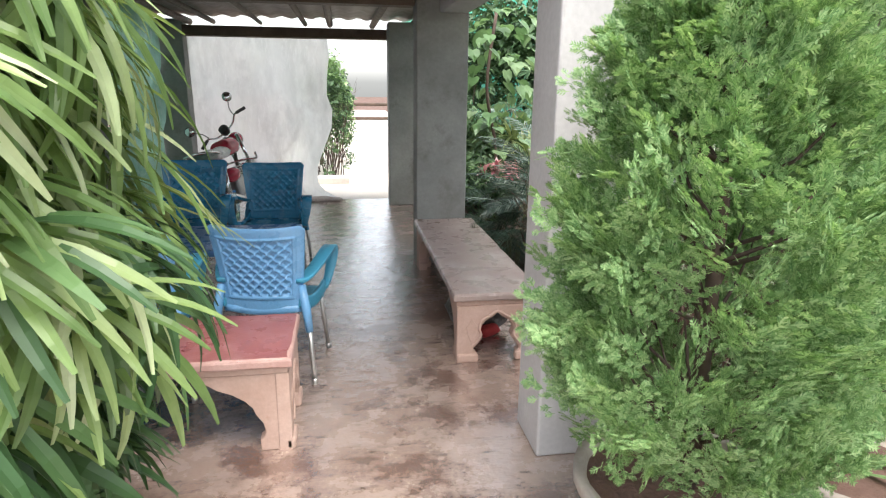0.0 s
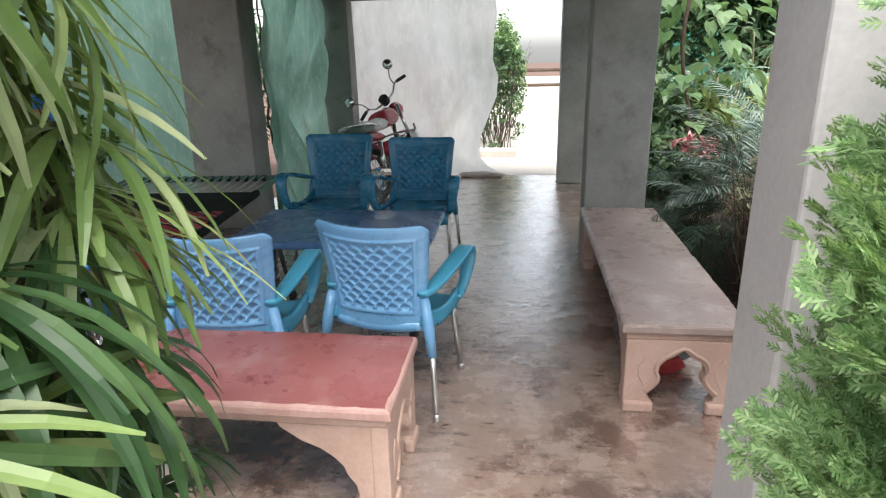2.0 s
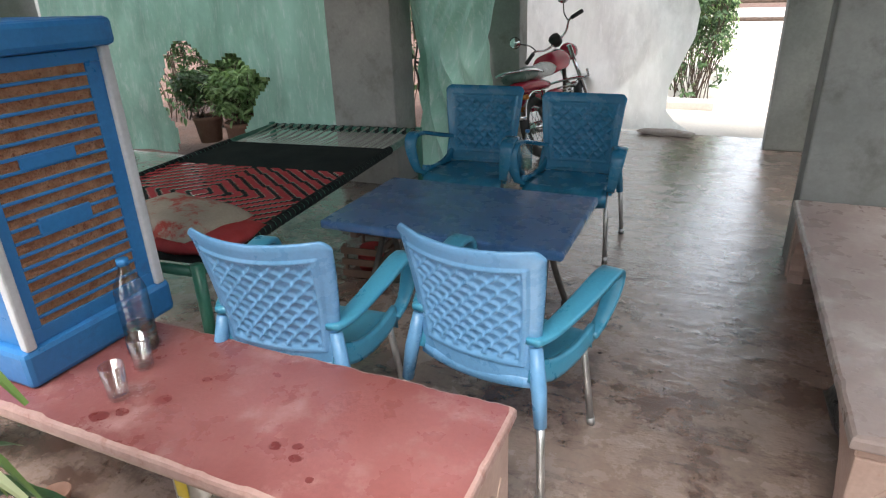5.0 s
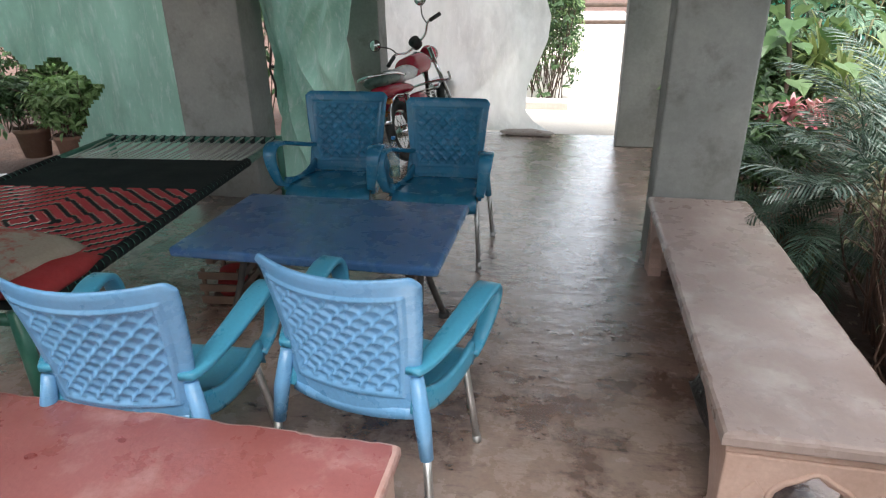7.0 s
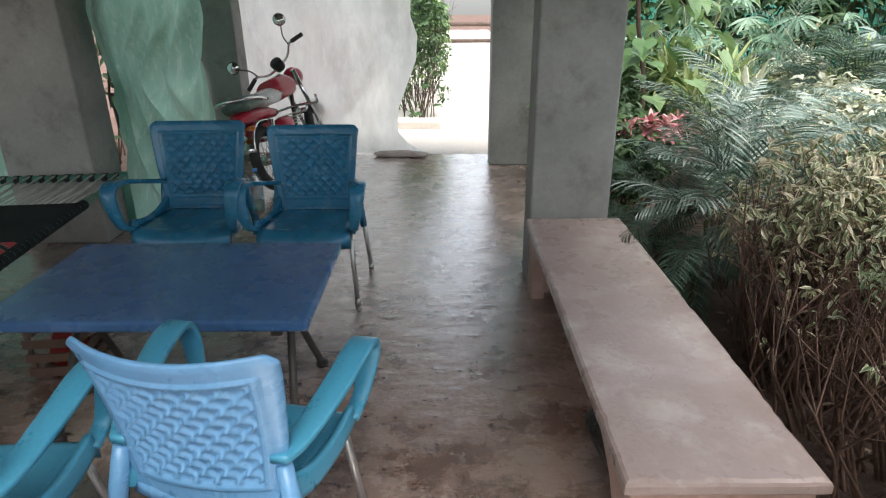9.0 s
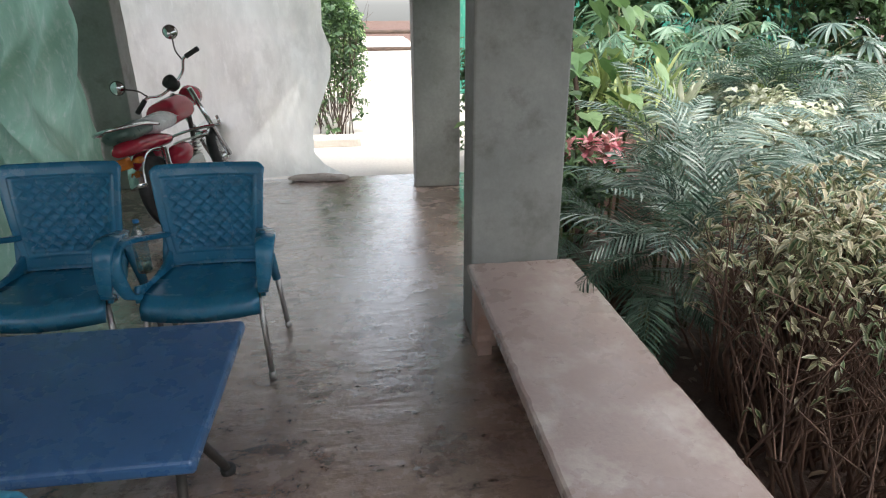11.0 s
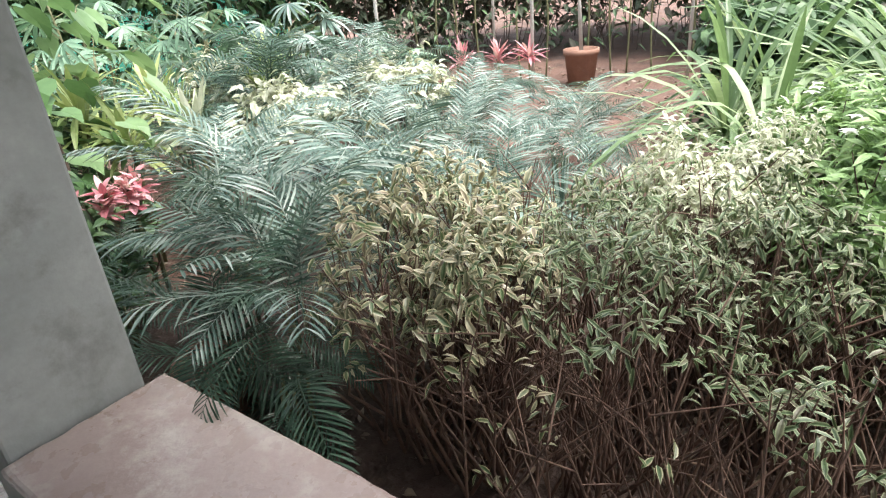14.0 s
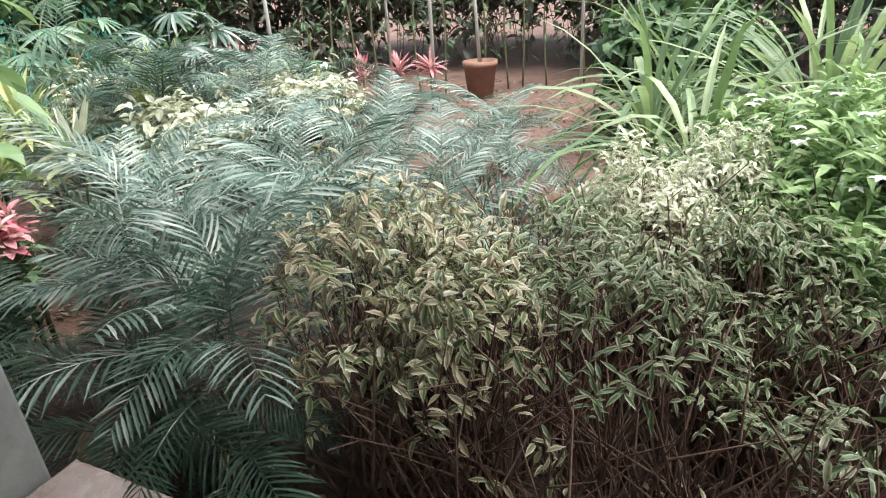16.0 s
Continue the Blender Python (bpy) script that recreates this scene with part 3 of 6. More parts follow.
def plastic_chair(m, back_plastic, seat_plastic, label, back_label, arm_label):
    """Stacking armchair: forward is +y, the top of the back stands over the origin."""
    c = thing("plastic_armchair", m, label, "chair", "chairs round the table")
    part("backrest", chair_back(), back_plastic, c, back_label, True)
    bm = bmesh.new()
    nu, nv = 14, 16
    lay = []
    for low in (0, 1):
        g = []
        for j in range(nv + 1):
            v = j / nv
            row = []
            for i in range(nu + 1):
                u = -1 + 2 * i / nu
                half = 0.215 + 0.035 * v
                y = 0.09 + 0.44 * v - 0.03 * u * u * v
                z = 0.425 - 0.02 * math.sin(v * 2.6) * (1 - u * u) + 0.012 * v - (0.04 * max(0, v - 0.88) / 0.12)
                row.append(bm.verts.new((u * half, y, z - (0.028 + 0.03 * max(0.0, v - 0.8) / 0.2) * low)))
            g.append(row)
        lay.append(g)
    for g, flip in ((lay[0], False), (lay[1], True)):
        for j in range(nv):
            for i in range(nu):
                q = (g[j][i], g[j][i + 1], g[j + 1][i + 1], g[j + 1][i])
                bm.faces.new(q[::-1] if flip else q)
    a, b = lay
    loop = lambda g: [g[0][i] for i in range(nu)] + [g[j][nu] for j in range(nv)] + [g[nv][i] for i in range(nu, 0, -1)] + [g[j][0] for j in range(nv, 0, -1)]
    la, lb = loop(a), loop(b)
    for k in range(len(la)):
        bm.faces.new((la[k], lb[k], lb[(k + 1) % len(la)], la[(k + 1) % len(la)]))
    bmesh.ops.recalc_face_normals(bm, faces=bm.faces)
    part("seat", bm, seat_plastic, c, "", True)
    for s in (-1, 1):
        line = smooth_line([(s * 0.214, 0.06, 0.585), (s * 0.234, 0.11, 0.59), (s * 0.26, 0.2, 0.615), (s * 0.287, 0.33, 0.652), (s * 0.3, 0.43, 0.674),
                            (s * 0.304, 0.505, 0.668), (s * 0.302, 0.538, 0.615), (s * 0.29, 0.53, 0.53), (s * 0.275, 0.505, 0.46), (s * 0.262, 0.44, 0.425)], 5)
        wide = [0.05 + 0.032 * math.sin(math.pi * min(1.0, i / (len(line) - 1) * 1.15)) for i in range(len(line))]
        part("armrest", band(line, wide, 0.024), seat_plastic, c, arm_label, True)
        line = smooth_line([(s * 0.212, 0.075, 0.47), (s * 0.232, 0.2, 0.418), (s * 0.25, 0.33, 0.412), (s * 0.264, 0.45, 0.44)], 5)
        part("side_rail", band(line, 0.022, 0.075), seat_plastic, c, "", True)
        # rear socket and leg
        bm = tube([(s * 0.222, 0.075, 0.56), (s * 0.245, 0.055, 0.43), (s * 0.262, 0.04, 0.30)], [0.021, 0.026, 0.021], 12)
        part("leg_socket", bm, back_plastic, c, "", True)
        part("leg", tube([(s * 0.262, 0.04, 0.33), (s * 0.288, 0.002, 0.02)], 0.0135, 12), STEEL, c, "dull steel tube leg", True)
        part("foot_cap", tube([(s * 0.2865, 0.004, 0.035), (s * 0.29, 0.0, 0.0)], 0.0165, 10), STEEL, c, "", True)
        part("leg", tube([(s * 0.238, 0.43, 0.425), (s * 0.268, 0.495, 0.02)], 0.0135, 12), STEEL, c, "dull steel tube leg", True)
        part("foot_cap", tube([(s * 0.267, 0.493, 0.035), (s * 0.27, 0.498, 0.0)], 0.0165, 10), STEEL, c, "", True)
    bm = bmesh.new()  # apron under the back, bowed like it
    rings = []
    for i in range(13):
        u = -1 + i / 6
        q = back_point(u, 0.0)
        low = 0.398 - 0.014 * (1 - u * u)
        rings.append([bm.verts.new((q.x * 1.06, q.y + d, z)) for d, z in ((-0.012, 0.44), (-0.014, low + 0.008), (0.0, low), (0.012, low + 0.008), (0.012, 0.44))])
    for a, b in zip(rings, rings[1:]):
        for k in range(5):
            bm.faces.new((a[k], a[(k + 1) % 5], b[(k + 1) % 5], b[k]))
    bm.faces.new(rings[0][::-1])
    bm.faces.new(rings[-1])
    part("rear_apron", bm, back_plastic, c, "", True)
    return c


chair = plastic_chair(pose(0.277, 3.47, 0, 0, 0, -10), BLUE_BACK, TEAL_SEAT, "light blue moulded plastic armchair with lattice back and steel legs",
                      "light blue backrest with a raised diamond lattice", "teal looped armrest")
copy_thing(chair, pose(-0.34, 3.27, 0, 0, 0, 5.0))
big = Matrix.Scale(1.03, 4)
# same chairs as the near pair, coloured darker for their shaded fronts
far_chair = plastic_chair(pose(0.128, 5.955, 0, 0, 0, 180) @ big, SHADED_TEAL, SHADED_TEAL, "shade-darkened teal moulded plastic armchair facing the low table",
                          "shade-darkened teal backrest with a diamond lattice", "shade-darkened teal looped armrest")
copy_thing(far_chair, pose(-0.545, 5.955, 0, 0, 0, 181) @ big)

# ---- table ----
tb = thing("low_table", pose(-0.155, 4.545, 0), "low blue plastic-topped table with dark legs", "table")
part("tabletop", box(-0.585, -0.375, 0.548, 0.585, 0.375, 0.592, 0.014, seg=3), TABLE_BLUE, tb, "scratched blue top")
for s in (-1, 1):
    part("leg_frame", tube(smooth_line([(s * 0.47, -0.27, 0.02), (s * 0.44, -0.1, 0.3), (s * 0.43, 0.0, 0.53)], 6), 0.016, 8), DARK_METAL, tb, "", True)
    part("leg_frame", tube(smooth_line([(s * 0.47, 0.27, 0.02), (s * 0.44, 0.1, 0.3), (s * 0.43, 0.0, 0.53)], 6), 0.016, 8), DARK_METAL, tb, "", True)
    part("apron", box(s * 0.45 - 0.02, -0.3, 0.49, s * 0.45 + 0.02, 0.3, 0.548, 0.005), BROWN_WOOD, tb)
    for y in (-0.275, 0.275):
        part("foot", lathe([(0.0, 0.0), (0.028, 0.0), (0.03, 0.02), (0.018, 0.035), (0.0, 0.036)], 12), RUBBER, tb, "", True, at=pose(s * 0.47, y, 0))

# ---- plastic sheets hung between the columns ----
def hung_sheet(name, at, wide, height, keep, material, label, folds=0.05, nx=90, nz=56, seed=0.0):
    """A creased sheet: at(s, t) gives the place for s along and t up (0 to 1); keep(s, t) says where the sheet is whole."""
    V, F, ids = [], [], {}
    for j in range(nz + 1):
        for i in range(nx + 1):
            s, t = i / nx, j / nz
            p, n = at(s, t)
            q = Vector((s * wide * 3.0, t * height * 0.8, seed))
            crease = abs(noise.noise(Vector((s * wide * 2.2 + 0.8 * t, t * height * 1.4 - s, seed + 4)))) * 1.6
            V.append(Vector(p) + Vector(n) * folds * (noise.noise(q) + 0.7 * crease + 0.25 * noise.noise(q * 4.0)))
    for j in range(nz):
        for i in range(nx):
            if keep((i + 0.5) / nx, (j + 0.5) / nz):
                a = j * (nx + 1) + i
                F.append((a, a + 1, a + nx + 2, a + nx + 1))
    me = raw_mesh(name, V, F, material, True)
    ob = tagged(new(name, me), label, "plastic sheet")
    return ob


def torn(s, t):
    x, z = -5.9 + 3.85 * s, 2.4 * t
    top = 1.12 - 0.16 * abs(x + 4.15) + 0.07 * math.sin(x * 9)
    right = -3.32 + 0.42 * max(0.0, z - 0.36) / 0.5 + 0.03 * math.sin(z * 17)
    left = -4.45 + 0.1 * math.sin(z * 8)
    return not (left < x < right and z < top)


hung_sheet("plastic_curtain", lambda s, t: ((-5.9 + 3.85 * s, 6.64 + 0.12 * math.sin(s * 5), 2.4 * t + 0.01), (0, 1, 0)), 3.85, 2.4, torn, GREEN_SHEET,
           "torn green translucent plastic sheet hung from the roof", 0.06, 110, 70, 1.0)


def tied(s, t):
    z = 2.4 * t
    pinch = math.exp(-((z - 0.97) / 0.35) ** 2)
    near = 6.62 + (0.0 if z > 0.97 else 0.12 * (0.97 - z)) + 0.2 * pinch
    y = near + (8.93 - near) * s ** (1.0 + 1.3 * pinch)
    x = -1.47 + 0.07 * (1 - s) * math.sin(6.0 * s) ** 2 + 0.04 * math.sin(s * 30 + z) * s * (1 - s) * 4 - 0.14 * s
    return (x, y, z + 0.02), (1, 0, 0)


hung_sheet("plastic_curtain", tied, 2.1, 2.4, lambda s, t: True, GREEN_SHEET, "crumpled green plastic sheet tied to the column", 0.13, 80, 50, 5.0)
part_tie = tube([(-1.53, 6.84, 1.0), (-1.42, 6.88, 0.97), (-1.4, 6.96, 0.96), (-1.5, 7.0, 0.98)], 0.012, 6)
single("tie_cord", part_tie, DARK_METAL, "dark cord holding the plastic sheet", "cord")


edge_line = [(-1.5 + 0.012 * math.sin(k * 2.1), 6.83 + 0.015 * math.cos(k * 1.7), 0.75 + 0.11 * k) for k in range(15)]
single("edge_rope", tube(smooth_line(edge_line, 3), 0.009, 6), DARK_METAL, "dark rope threaded through the edge of the plastic sheet", "rope", smooth=True)


def ragged(s, t):
    z = 2.22 * t
    pts = [(0.0, 0.66), (0.1, 0.48), (0.22, 0.38), (0.47, 0.39), (0.75, 0.5), (1.0, 0.6), (1.25, 0.62), (1.45, 0.55), (1.7, 0.56), (2.0, 0.6), (2.3, 0.57)]
    for (z0, e0), (z1, e1) in zip(pts, pts[1:]):
        if z0 <= z <= z1:
            edge = e0 + (e1 - e0) * (z - z0) / (z1 - z0)
            break
    x = -1.26 + (edge + 1.26) * s
    y = 9.2 + 0.05 * math.sin(s * 9 + z * 2) - 0.25 * max(0.0, 0.2 - z) * s
    return (x, y, z + 0.012), (0, 1, 0)


hung_sheet("plastic_curtain", ragged, 1.9, 2.2, lambda s, t: True, WHITE_SHEET, "milky white plastic sheet with a ragged edge", 0.05, 80, 64, 9.0)

# ---- string bed ----
ROPE = surface("pale bed cord", (0.42, 0.46, 0.4), (0.52, 0.56, 0.5), 0.8, 10, 80, 0.3, 0.002)
BED_GREEN = surface("green painted tube", (0.03, 0.16, 0.11), (0.05, 0.22, 0.15), 0.4, 6, 60, 0.1, 0.001)
STRAP_BLACK = surface("black woven webbing", (0.02, 0.026, 0.026), (0.03, 0.038, 0.037), 0.95, 5, 120, 0.5, 0.003, spec=0.1, rough_var=0.03)
STRAP_RED = surface("red woven webbing", (0.42, 0.05, 0.06), (0.52, 0.08, 0.09), 0.9, 5, 120, 0.5, 0.003, spec=0.15, rough_var=0.03)
bed = thing("string_bed", Matrix(((-0.1, -0.995, 0, -1.30), (0.995, -0.1, 0, 6.40), (0, 0, 1, 0), (0, 0, 0, 1))) @ pose(0, 0, 0), "green tube string bed with black and red woven webbing", "bed")
# local axes: x runs towards the head (negative) along the bed, y runs across it to the far side
BL, BW, BH = 2.75, 1.38, 0.5
for y in (0.0, BW):
    part("side_tube", tube([(-BL, y, BH), (0.0, y, BH)], 0.024, 10), BED_GREEN, bed, "", True)
for x in (-BL, 0.0):
    part("end_tube", tube([(x, 0, BH), (x, BW, BH)], 0.024, 10), BED_GREEN, bed, "", True)
for x in (-BL, 0.0):
    for y in (0.0, BW):
        part("leg", tube([(x, y, 0.0), (x, y, BH + 0.035)], [0.026, 0.028], 10), BED_GREEN, bed, "", True)
bm = bmesh.new()
for i in range(17):
    y = BW * (i + 0.4) / 17
    tube([(0.0, y, BH + 0.022), (-0.3, y + 0.035, BH - 0.004), (-0.62, y + 0.05, BH)], 0.0055, 5, bm)
    tube([(0.0, y + 0.012, BH + 0.022), (-0.3, y + 0.02, BH - 0.006), (-0.62, y + 0.0, BH)], 0.0055, 5, bm)
tagged(part("lacing", bm, ROPE, bed, "pale lacing cords at the foot end", True), kind="stuff")
# webbing straps: long ones along x, woven by cross ones; a red key pattern on black
nL, nW = 104, 60
for colour, which, nm in ((STRAP_BLACK, 0, "black_webbing"), (STRAP_RED, 1, "red_webbing")):
    bm = bmesh.new()
    x0, x1 = -BL + 0.05, -0.62
    for i in range(nL):
        for j in range(nW):
            xa, xb = x0 + (x1 - x0) * i / nL, x0 + (x1 - x0) * (i + 1) / nL
            ya, yb = 0.03 + (BW - 0.06) * j / nW, 0.03 + (BW - 0.06) * (j + 1) / nW
            u, v = (xa + xb) / 2 + 1.82, (ya + yb) / 2 - BW * 0.52
            d = abs(u) / 0.62 + abs(v) / 0.75
            inside = abs(u) < 0.56 and abs(v) < 0.68
            red = inside and (d * 6.5) % 1.0 < 0.58
            if red == bool(which):
                h = BH + 0.01 + 0.004 * which
                q = [bm.verts.new(c) for c in ((xa, ya, h), (xb, ya, h), (xb, yb, h), (xa, yb, h))]
                bm.faces.new(q)
    tagged(part(nm, bm, colour, bed), kind="stuff")
bm = bmesh.new()
for i in range(17):
    y = BW * (i + 0.4) / 17
    tube([(0, y - 0.012, BH), (0, y + 0.026, BH)], 0.029, 8, bm)
for i in range(44):
    x = -BL + 0.08 + (BL - 0.72) * i / 43
    for y in (0.0, BW):
        tube([(x - 0.018, y, BH), (x + 0.018, y, BH)], 0.03, 8, bm)
tagged(part("binding", bm, STRAP_BLACK, bed, "black webbing wrapped round the side tubes", True), kind="stuff")


def cushion(bm, cx, cy, cz, lx, ly, h, turn=0.0, n=14):
    """A soft crumpled cushion."""
    c, s = math.cos(turn), math.sin(turn)
    tops = []
    for sign in (1, -1):
        g = []
        for j in range(n + 1):
            row = []
            for i in range(n + 1):
                u, v = -1 + 2 * i / n, -1 + 2 * j / n
                k = max(0.0, (1 - u ** 4) * (1 - v ** 4)) ** 0.5
                x, y = u * lx / 2 * (1 - 0.06 * v * v), v * ly / 2 * (1 - 0.06 * u * u)
                z = sign * h / 2 * k + 0.02 * noise.noise(Vector((x * 6, y * 6, 3))) * k
                row.append(bm.verts.new((cx + c * x - s * y, cy + s * x + c * y, cz + z)))
            g.append(row)
        tops.append(g)
    for g, flip in ((tops[0], False), (tops[1], True)):
        for j in range(n):
            for i in range(n):
                q = (g[j][i], g[j][i + 1], g[j + 1][i + 1], g[j + 1][i])
                bm.faces.new(q[::-1] if flip else q)
    bmesh.ops.remove_doubles(bm, verts=bm.verts, dist=0.0006)
    return bm


PILLOW = surface("stained cream pillow cloth", (0.42, 0.36, 0.28), (0.5, 0.44, 0.35), 0.9, 4, 80, 0.4, 0.003, stain=(0.42, 0.07, 0.05), stain_at=(0.52, 0.62))
RED_CLOTH = surface("red cloth", (0.35, 0.03, 0.035), (0.45, 0.05, 0.05), 0.85, 4, 70, 0.4, 0.003)
single("pillow", cushion(bmesh.new(), -1.43, 3.98, 0.59, 0.66, 0.42, 0.13, -0.15), PILLOW, "cream pillow with red stains on the string bed", "pillow", smooth=True)
single("folded_blanket", cushion(bmesh.new(), -1.2, 3.92, 0.55, 0.42, 0.4, 0.09, 0.1), RED_CLOTH, "red folded cloth lying on the string bed", "blanket", smooth=True)

# ---- air cooler on the red bench ----
COOLER_BLUE = surface("blue painted cooler sheet", (0.03, 0.19, 0.48), (0.045, 0.24, 0.56), 0.4, 4, 60, 0.1, 0.001, stain=(0.05, 0.12, 0.3), stain_at=(0.6, 0.8))
COOLER_WHITE = surface("off-white cooler corner", (0.62, 0.63, 0.65), (0.7, 0.71, 0.73), 0.45, 4, 60, 0.1, 0.001)
PAD = surface("orange wood-wool pad", (0.42, 0.15, 0.07), (0.72, 0.38, 0.22), 0.95, 32, 110, 1.0, 0.02, stain=(0.25, 0.08, 0.04), stain_at=(0.56, 0.66))
cl = thing("air_cooler", pose(-0.93, 2.87, 0.467), "blue air cooler with orange pads standing on the bench", "air cooler")
D = 0.56
part("tray", box(-D, -0.02, 0.0, 0.012, 0.56, 0.13, 0.02), COOLER_BLUE, cl)
part("lid", box(-D - 0.01, -0.02, 0.985, 0.025, 0.56, 1.075, 0.02), COOLER_BLUE, cl)
for x, y in ((-0.028, 0.0), (-0.028, 0.505), (-D + 0.005, 0.0), (-D + 0.005, 0.505)):
    part("corner_post", box(x, y, 0.125, x + 0.036, y + 0.036, 0.99, 0.008), COOLER_WHITE, cl, "off-white corner post")
part("pad", box(-0.075, 0.037, 0.14, -0.0165, 0.504, 0.98, 0.0), PAD, cl, "orange wood-wool pad")
part("pad", box(-D + 0.03, 0.03, 0.14, -D + 0.06, 0.51, 0.98, 0.0), PAD, cl, "orange wood-wool pad")
part("side_panel", box(-D + 0.03, 0.51, 0.13, -0.02, 0.525, 0.985, 0.003), COOLER_BLUE, cl)
part("side_panel", box(-D + 0.03, 0.015, 0.13, -0.02, 0.03, 0.985, 0.003), COOLER_BLUE, cl)
for z0, z1 in ((0.13, 0.18), (0.94, 0.982)):
    part("grille_rail", box(-0.028, 0.036, z0, -0.008, 0.505, z1, 0.003), COOLER_BLUE, cl)
for y0, y1 in ((0.036, 0.075), (0.45, 0.505)):
    part("grille_stile", box(-0.027, y0, 0.18, -0.009, y1, 0.94, 0.003), COOLER_BLUE, cl)
slat = bm_to("slat", box(-0.024, 0.075, -0.005, -0.008, 0.45, 0.005, 0.002), COOLER_BLUE)
for i in range(18):
    part("slat", slat, None, cl, at=pose(0, 0, 0.21 + 0.041 * i))
for z0, z1 in ((0.46, 0.51), (0.66, 0.7)):
    part("louvre_bar", box(-0.024, 0.16, z0, -0.006, 0.34, z1, 0.003), COOLER_BLUE, cl)


# ---- bottles, glasses and tin ----
def clear_glass(name, tint, gloss=0.05):
    """Thin clear wall: light passes straight, with a reflection that grows at the edges."""
    m, n, l, b = nodes_of(name)
    t, g, f, mx = n.new("ShaderNodeBsdfTransparent"), n.new("ShaderNodeBsdfGlossy"), n.new("ShaderNodeLayerWeight"), n.new("ShaderNodeMixShader")
    t.inputs["Color"].default_value = (*tint, 1)
    g.inputs["Roughness"].default_value = gloss
    f.inputs["Blend"].default_value = 0.25
    l.new(ramp(n, l, f.outputs["Facing"], [(0.0, (0.16, 0.16, 0.16)), (0.5, (0.28, 0.28, 0.28)), (1.0, (0.8, 0.8, 0.8))]), mx.inputs[0])
    l.new(t.outputs[0], mx.inputs[1])
    l.new(g.outputs[0], mx.inputs[2])
    l.new(mx.outputs[0], n["Material Output"].inputs["Surface"])
    return m


PET = clear_glass("clear bottle plastic", (0.78, 0.87, 0.89), 0.12)
GLASS = clear_glass("tumbler glass", (0.95, 0.98, 0.98))
WATER = clear_glass("greenish water", (0.72, 0.82, 0.7))
CAP = surface("blue bottle cap", (0.03, 0.2, 0.5), (0.04, 0.24, 0.55), 0.4, 10, 60, 0)


def bottle(m, h, r, label):
    b = thing("water_bottle", m, label, "bottle", "bottles")
    prof = [(0.0, 0.004), (r * 0.85, 0.0), (r, 0.015)]
    for k in range(8):
        z = 0.03 + k * h * 0.07
        prof += [(r, z), (r * 0.96, z + h * 0.02), (r, z + h * 0.045)]
    prof += [(r, h * 0.66), (r * 0.8, h * 0.76), (r * 0.36, h * 0.89), (r * 0.34, h * 0.95)]
    part("body", lathe(prof, 20), PET, b, "", True)
    part("cap", lathe([(0.0, h), (r * 0.38, h), (r * 0.4, h * 0.94), (0.0, h * 0.935)], 16), CAP, b, "blue screw cap", True)
    part("water", lathe([(0.0, 0.008), (r * 0.93, 0.01), (r * 0.93, h * 0.27), (0.0, h * 0.27)], 20), WATER, b, "", True)
    return b


def tumbler(m):
    g = thing("glass_tumbler", m, "empty clear glass tumbler on the red bench", "glass", "tumblers")
    part("bowl", lathe([(0.0, 0.0), (0.028, 0.0), (0.03, 0.008), (0.037, 0.115), (0.034, 0.115), (0.027, 0.014), (0.0, 0.014)], 20), GLASS, g, "", True)
    return g


bottle(pose(-0.80, 3.17, 0.467), 0.34, 0.052, "clear plastic water bottle with a blue cap, part full")
bottle(pose(-0.205, 5.80, 0.437), 0.27, 0.036, "small clear bottle standing between two chairs")
tumbler(pose(-0.64, 2.93, 0.467))
tumbler(pose(-0.70, 3.08, 0.467))
TIN = surface("ribbed tin plate", (0.4, 0.38, 0.34), (0.55, 0.53, 0.48), 0.35, 6, 60, 0.1, 0.001, metal=0.9, stain=(0.3, 0.2, 0.14), stain_at=(0.6, 0.75))
YELLOW = surface("yellow label paper", (0.6, 0.42, 0.03), (0.7, 0.5, 0.05), 0.6, 8, 60, 0)
tin = thing("tin_can", pose(-0.42, 2.97, 0), "dented ribbed tin can with a yellow label", "tin")
prof = [(0.0, 0.0), (0.078, 0.0), (0.082, 0.006)]
for k in range(10):
    prof += [(0.08, 0.02 + k * 0.015), (0.076, 0.027 + k * 0.015)]
prof += [(0.08, 0.18), (0.08, 0.27), (0.083, 0.28), (0.078, 0.28), (0.076, 0.02), (0.0, 0.02)]
part("body", lathe(prof, 28), TIN, tin, "", True)
bm = bmesh.new()
for k in range(6):
    a0, a1 = -1.75 + k * 0.09, -1.75 + (k + 1) * 0.09
    bm.faces.new([bm.verts.new((0.0825 * math.cos(a), 0.0825 * math.sin(a), z)) for a, z in ((a0, 0.185), (a1, 0.185), (a1, 0.268), (a0, 0.268))])
part("label", bm, YELLOW, tin, "torn yellow paper label")
# litter near the bed foot and odds under the benches
CLOTH = surface("crumpled dirty cloth", (0.42, 0.36, 0.32), (0.55, 0.48, 0.43), 0.9, 8, 60, 0.5, 0.004, stain=(0.2, 0.12, 0.09), stain_at=(0.55, 0.7))
for k, (x, y, a) in enumerate(((-1.05, 6.95, 0.2), (-1.3, 7.25, 0.9), (-0.98, 7.2, 1.7))):
    single("crumpled_bag", cushion(bmesh.new(), x, y, 0.05, 0.26, 0.17, 0.12, a, 10), CLOTH, "crumpled dirty bag lying on the floor", "bag", group="rubbish", smooth=True)
single("red_cloth", cushion(bmesh.new(), 1.68, 3.98, 0.035, 0.17, 0.1, 0.07, 0.4, 10), RED_CLOTH, "small red cloth under the garden bench", "cloth", smooth=True)
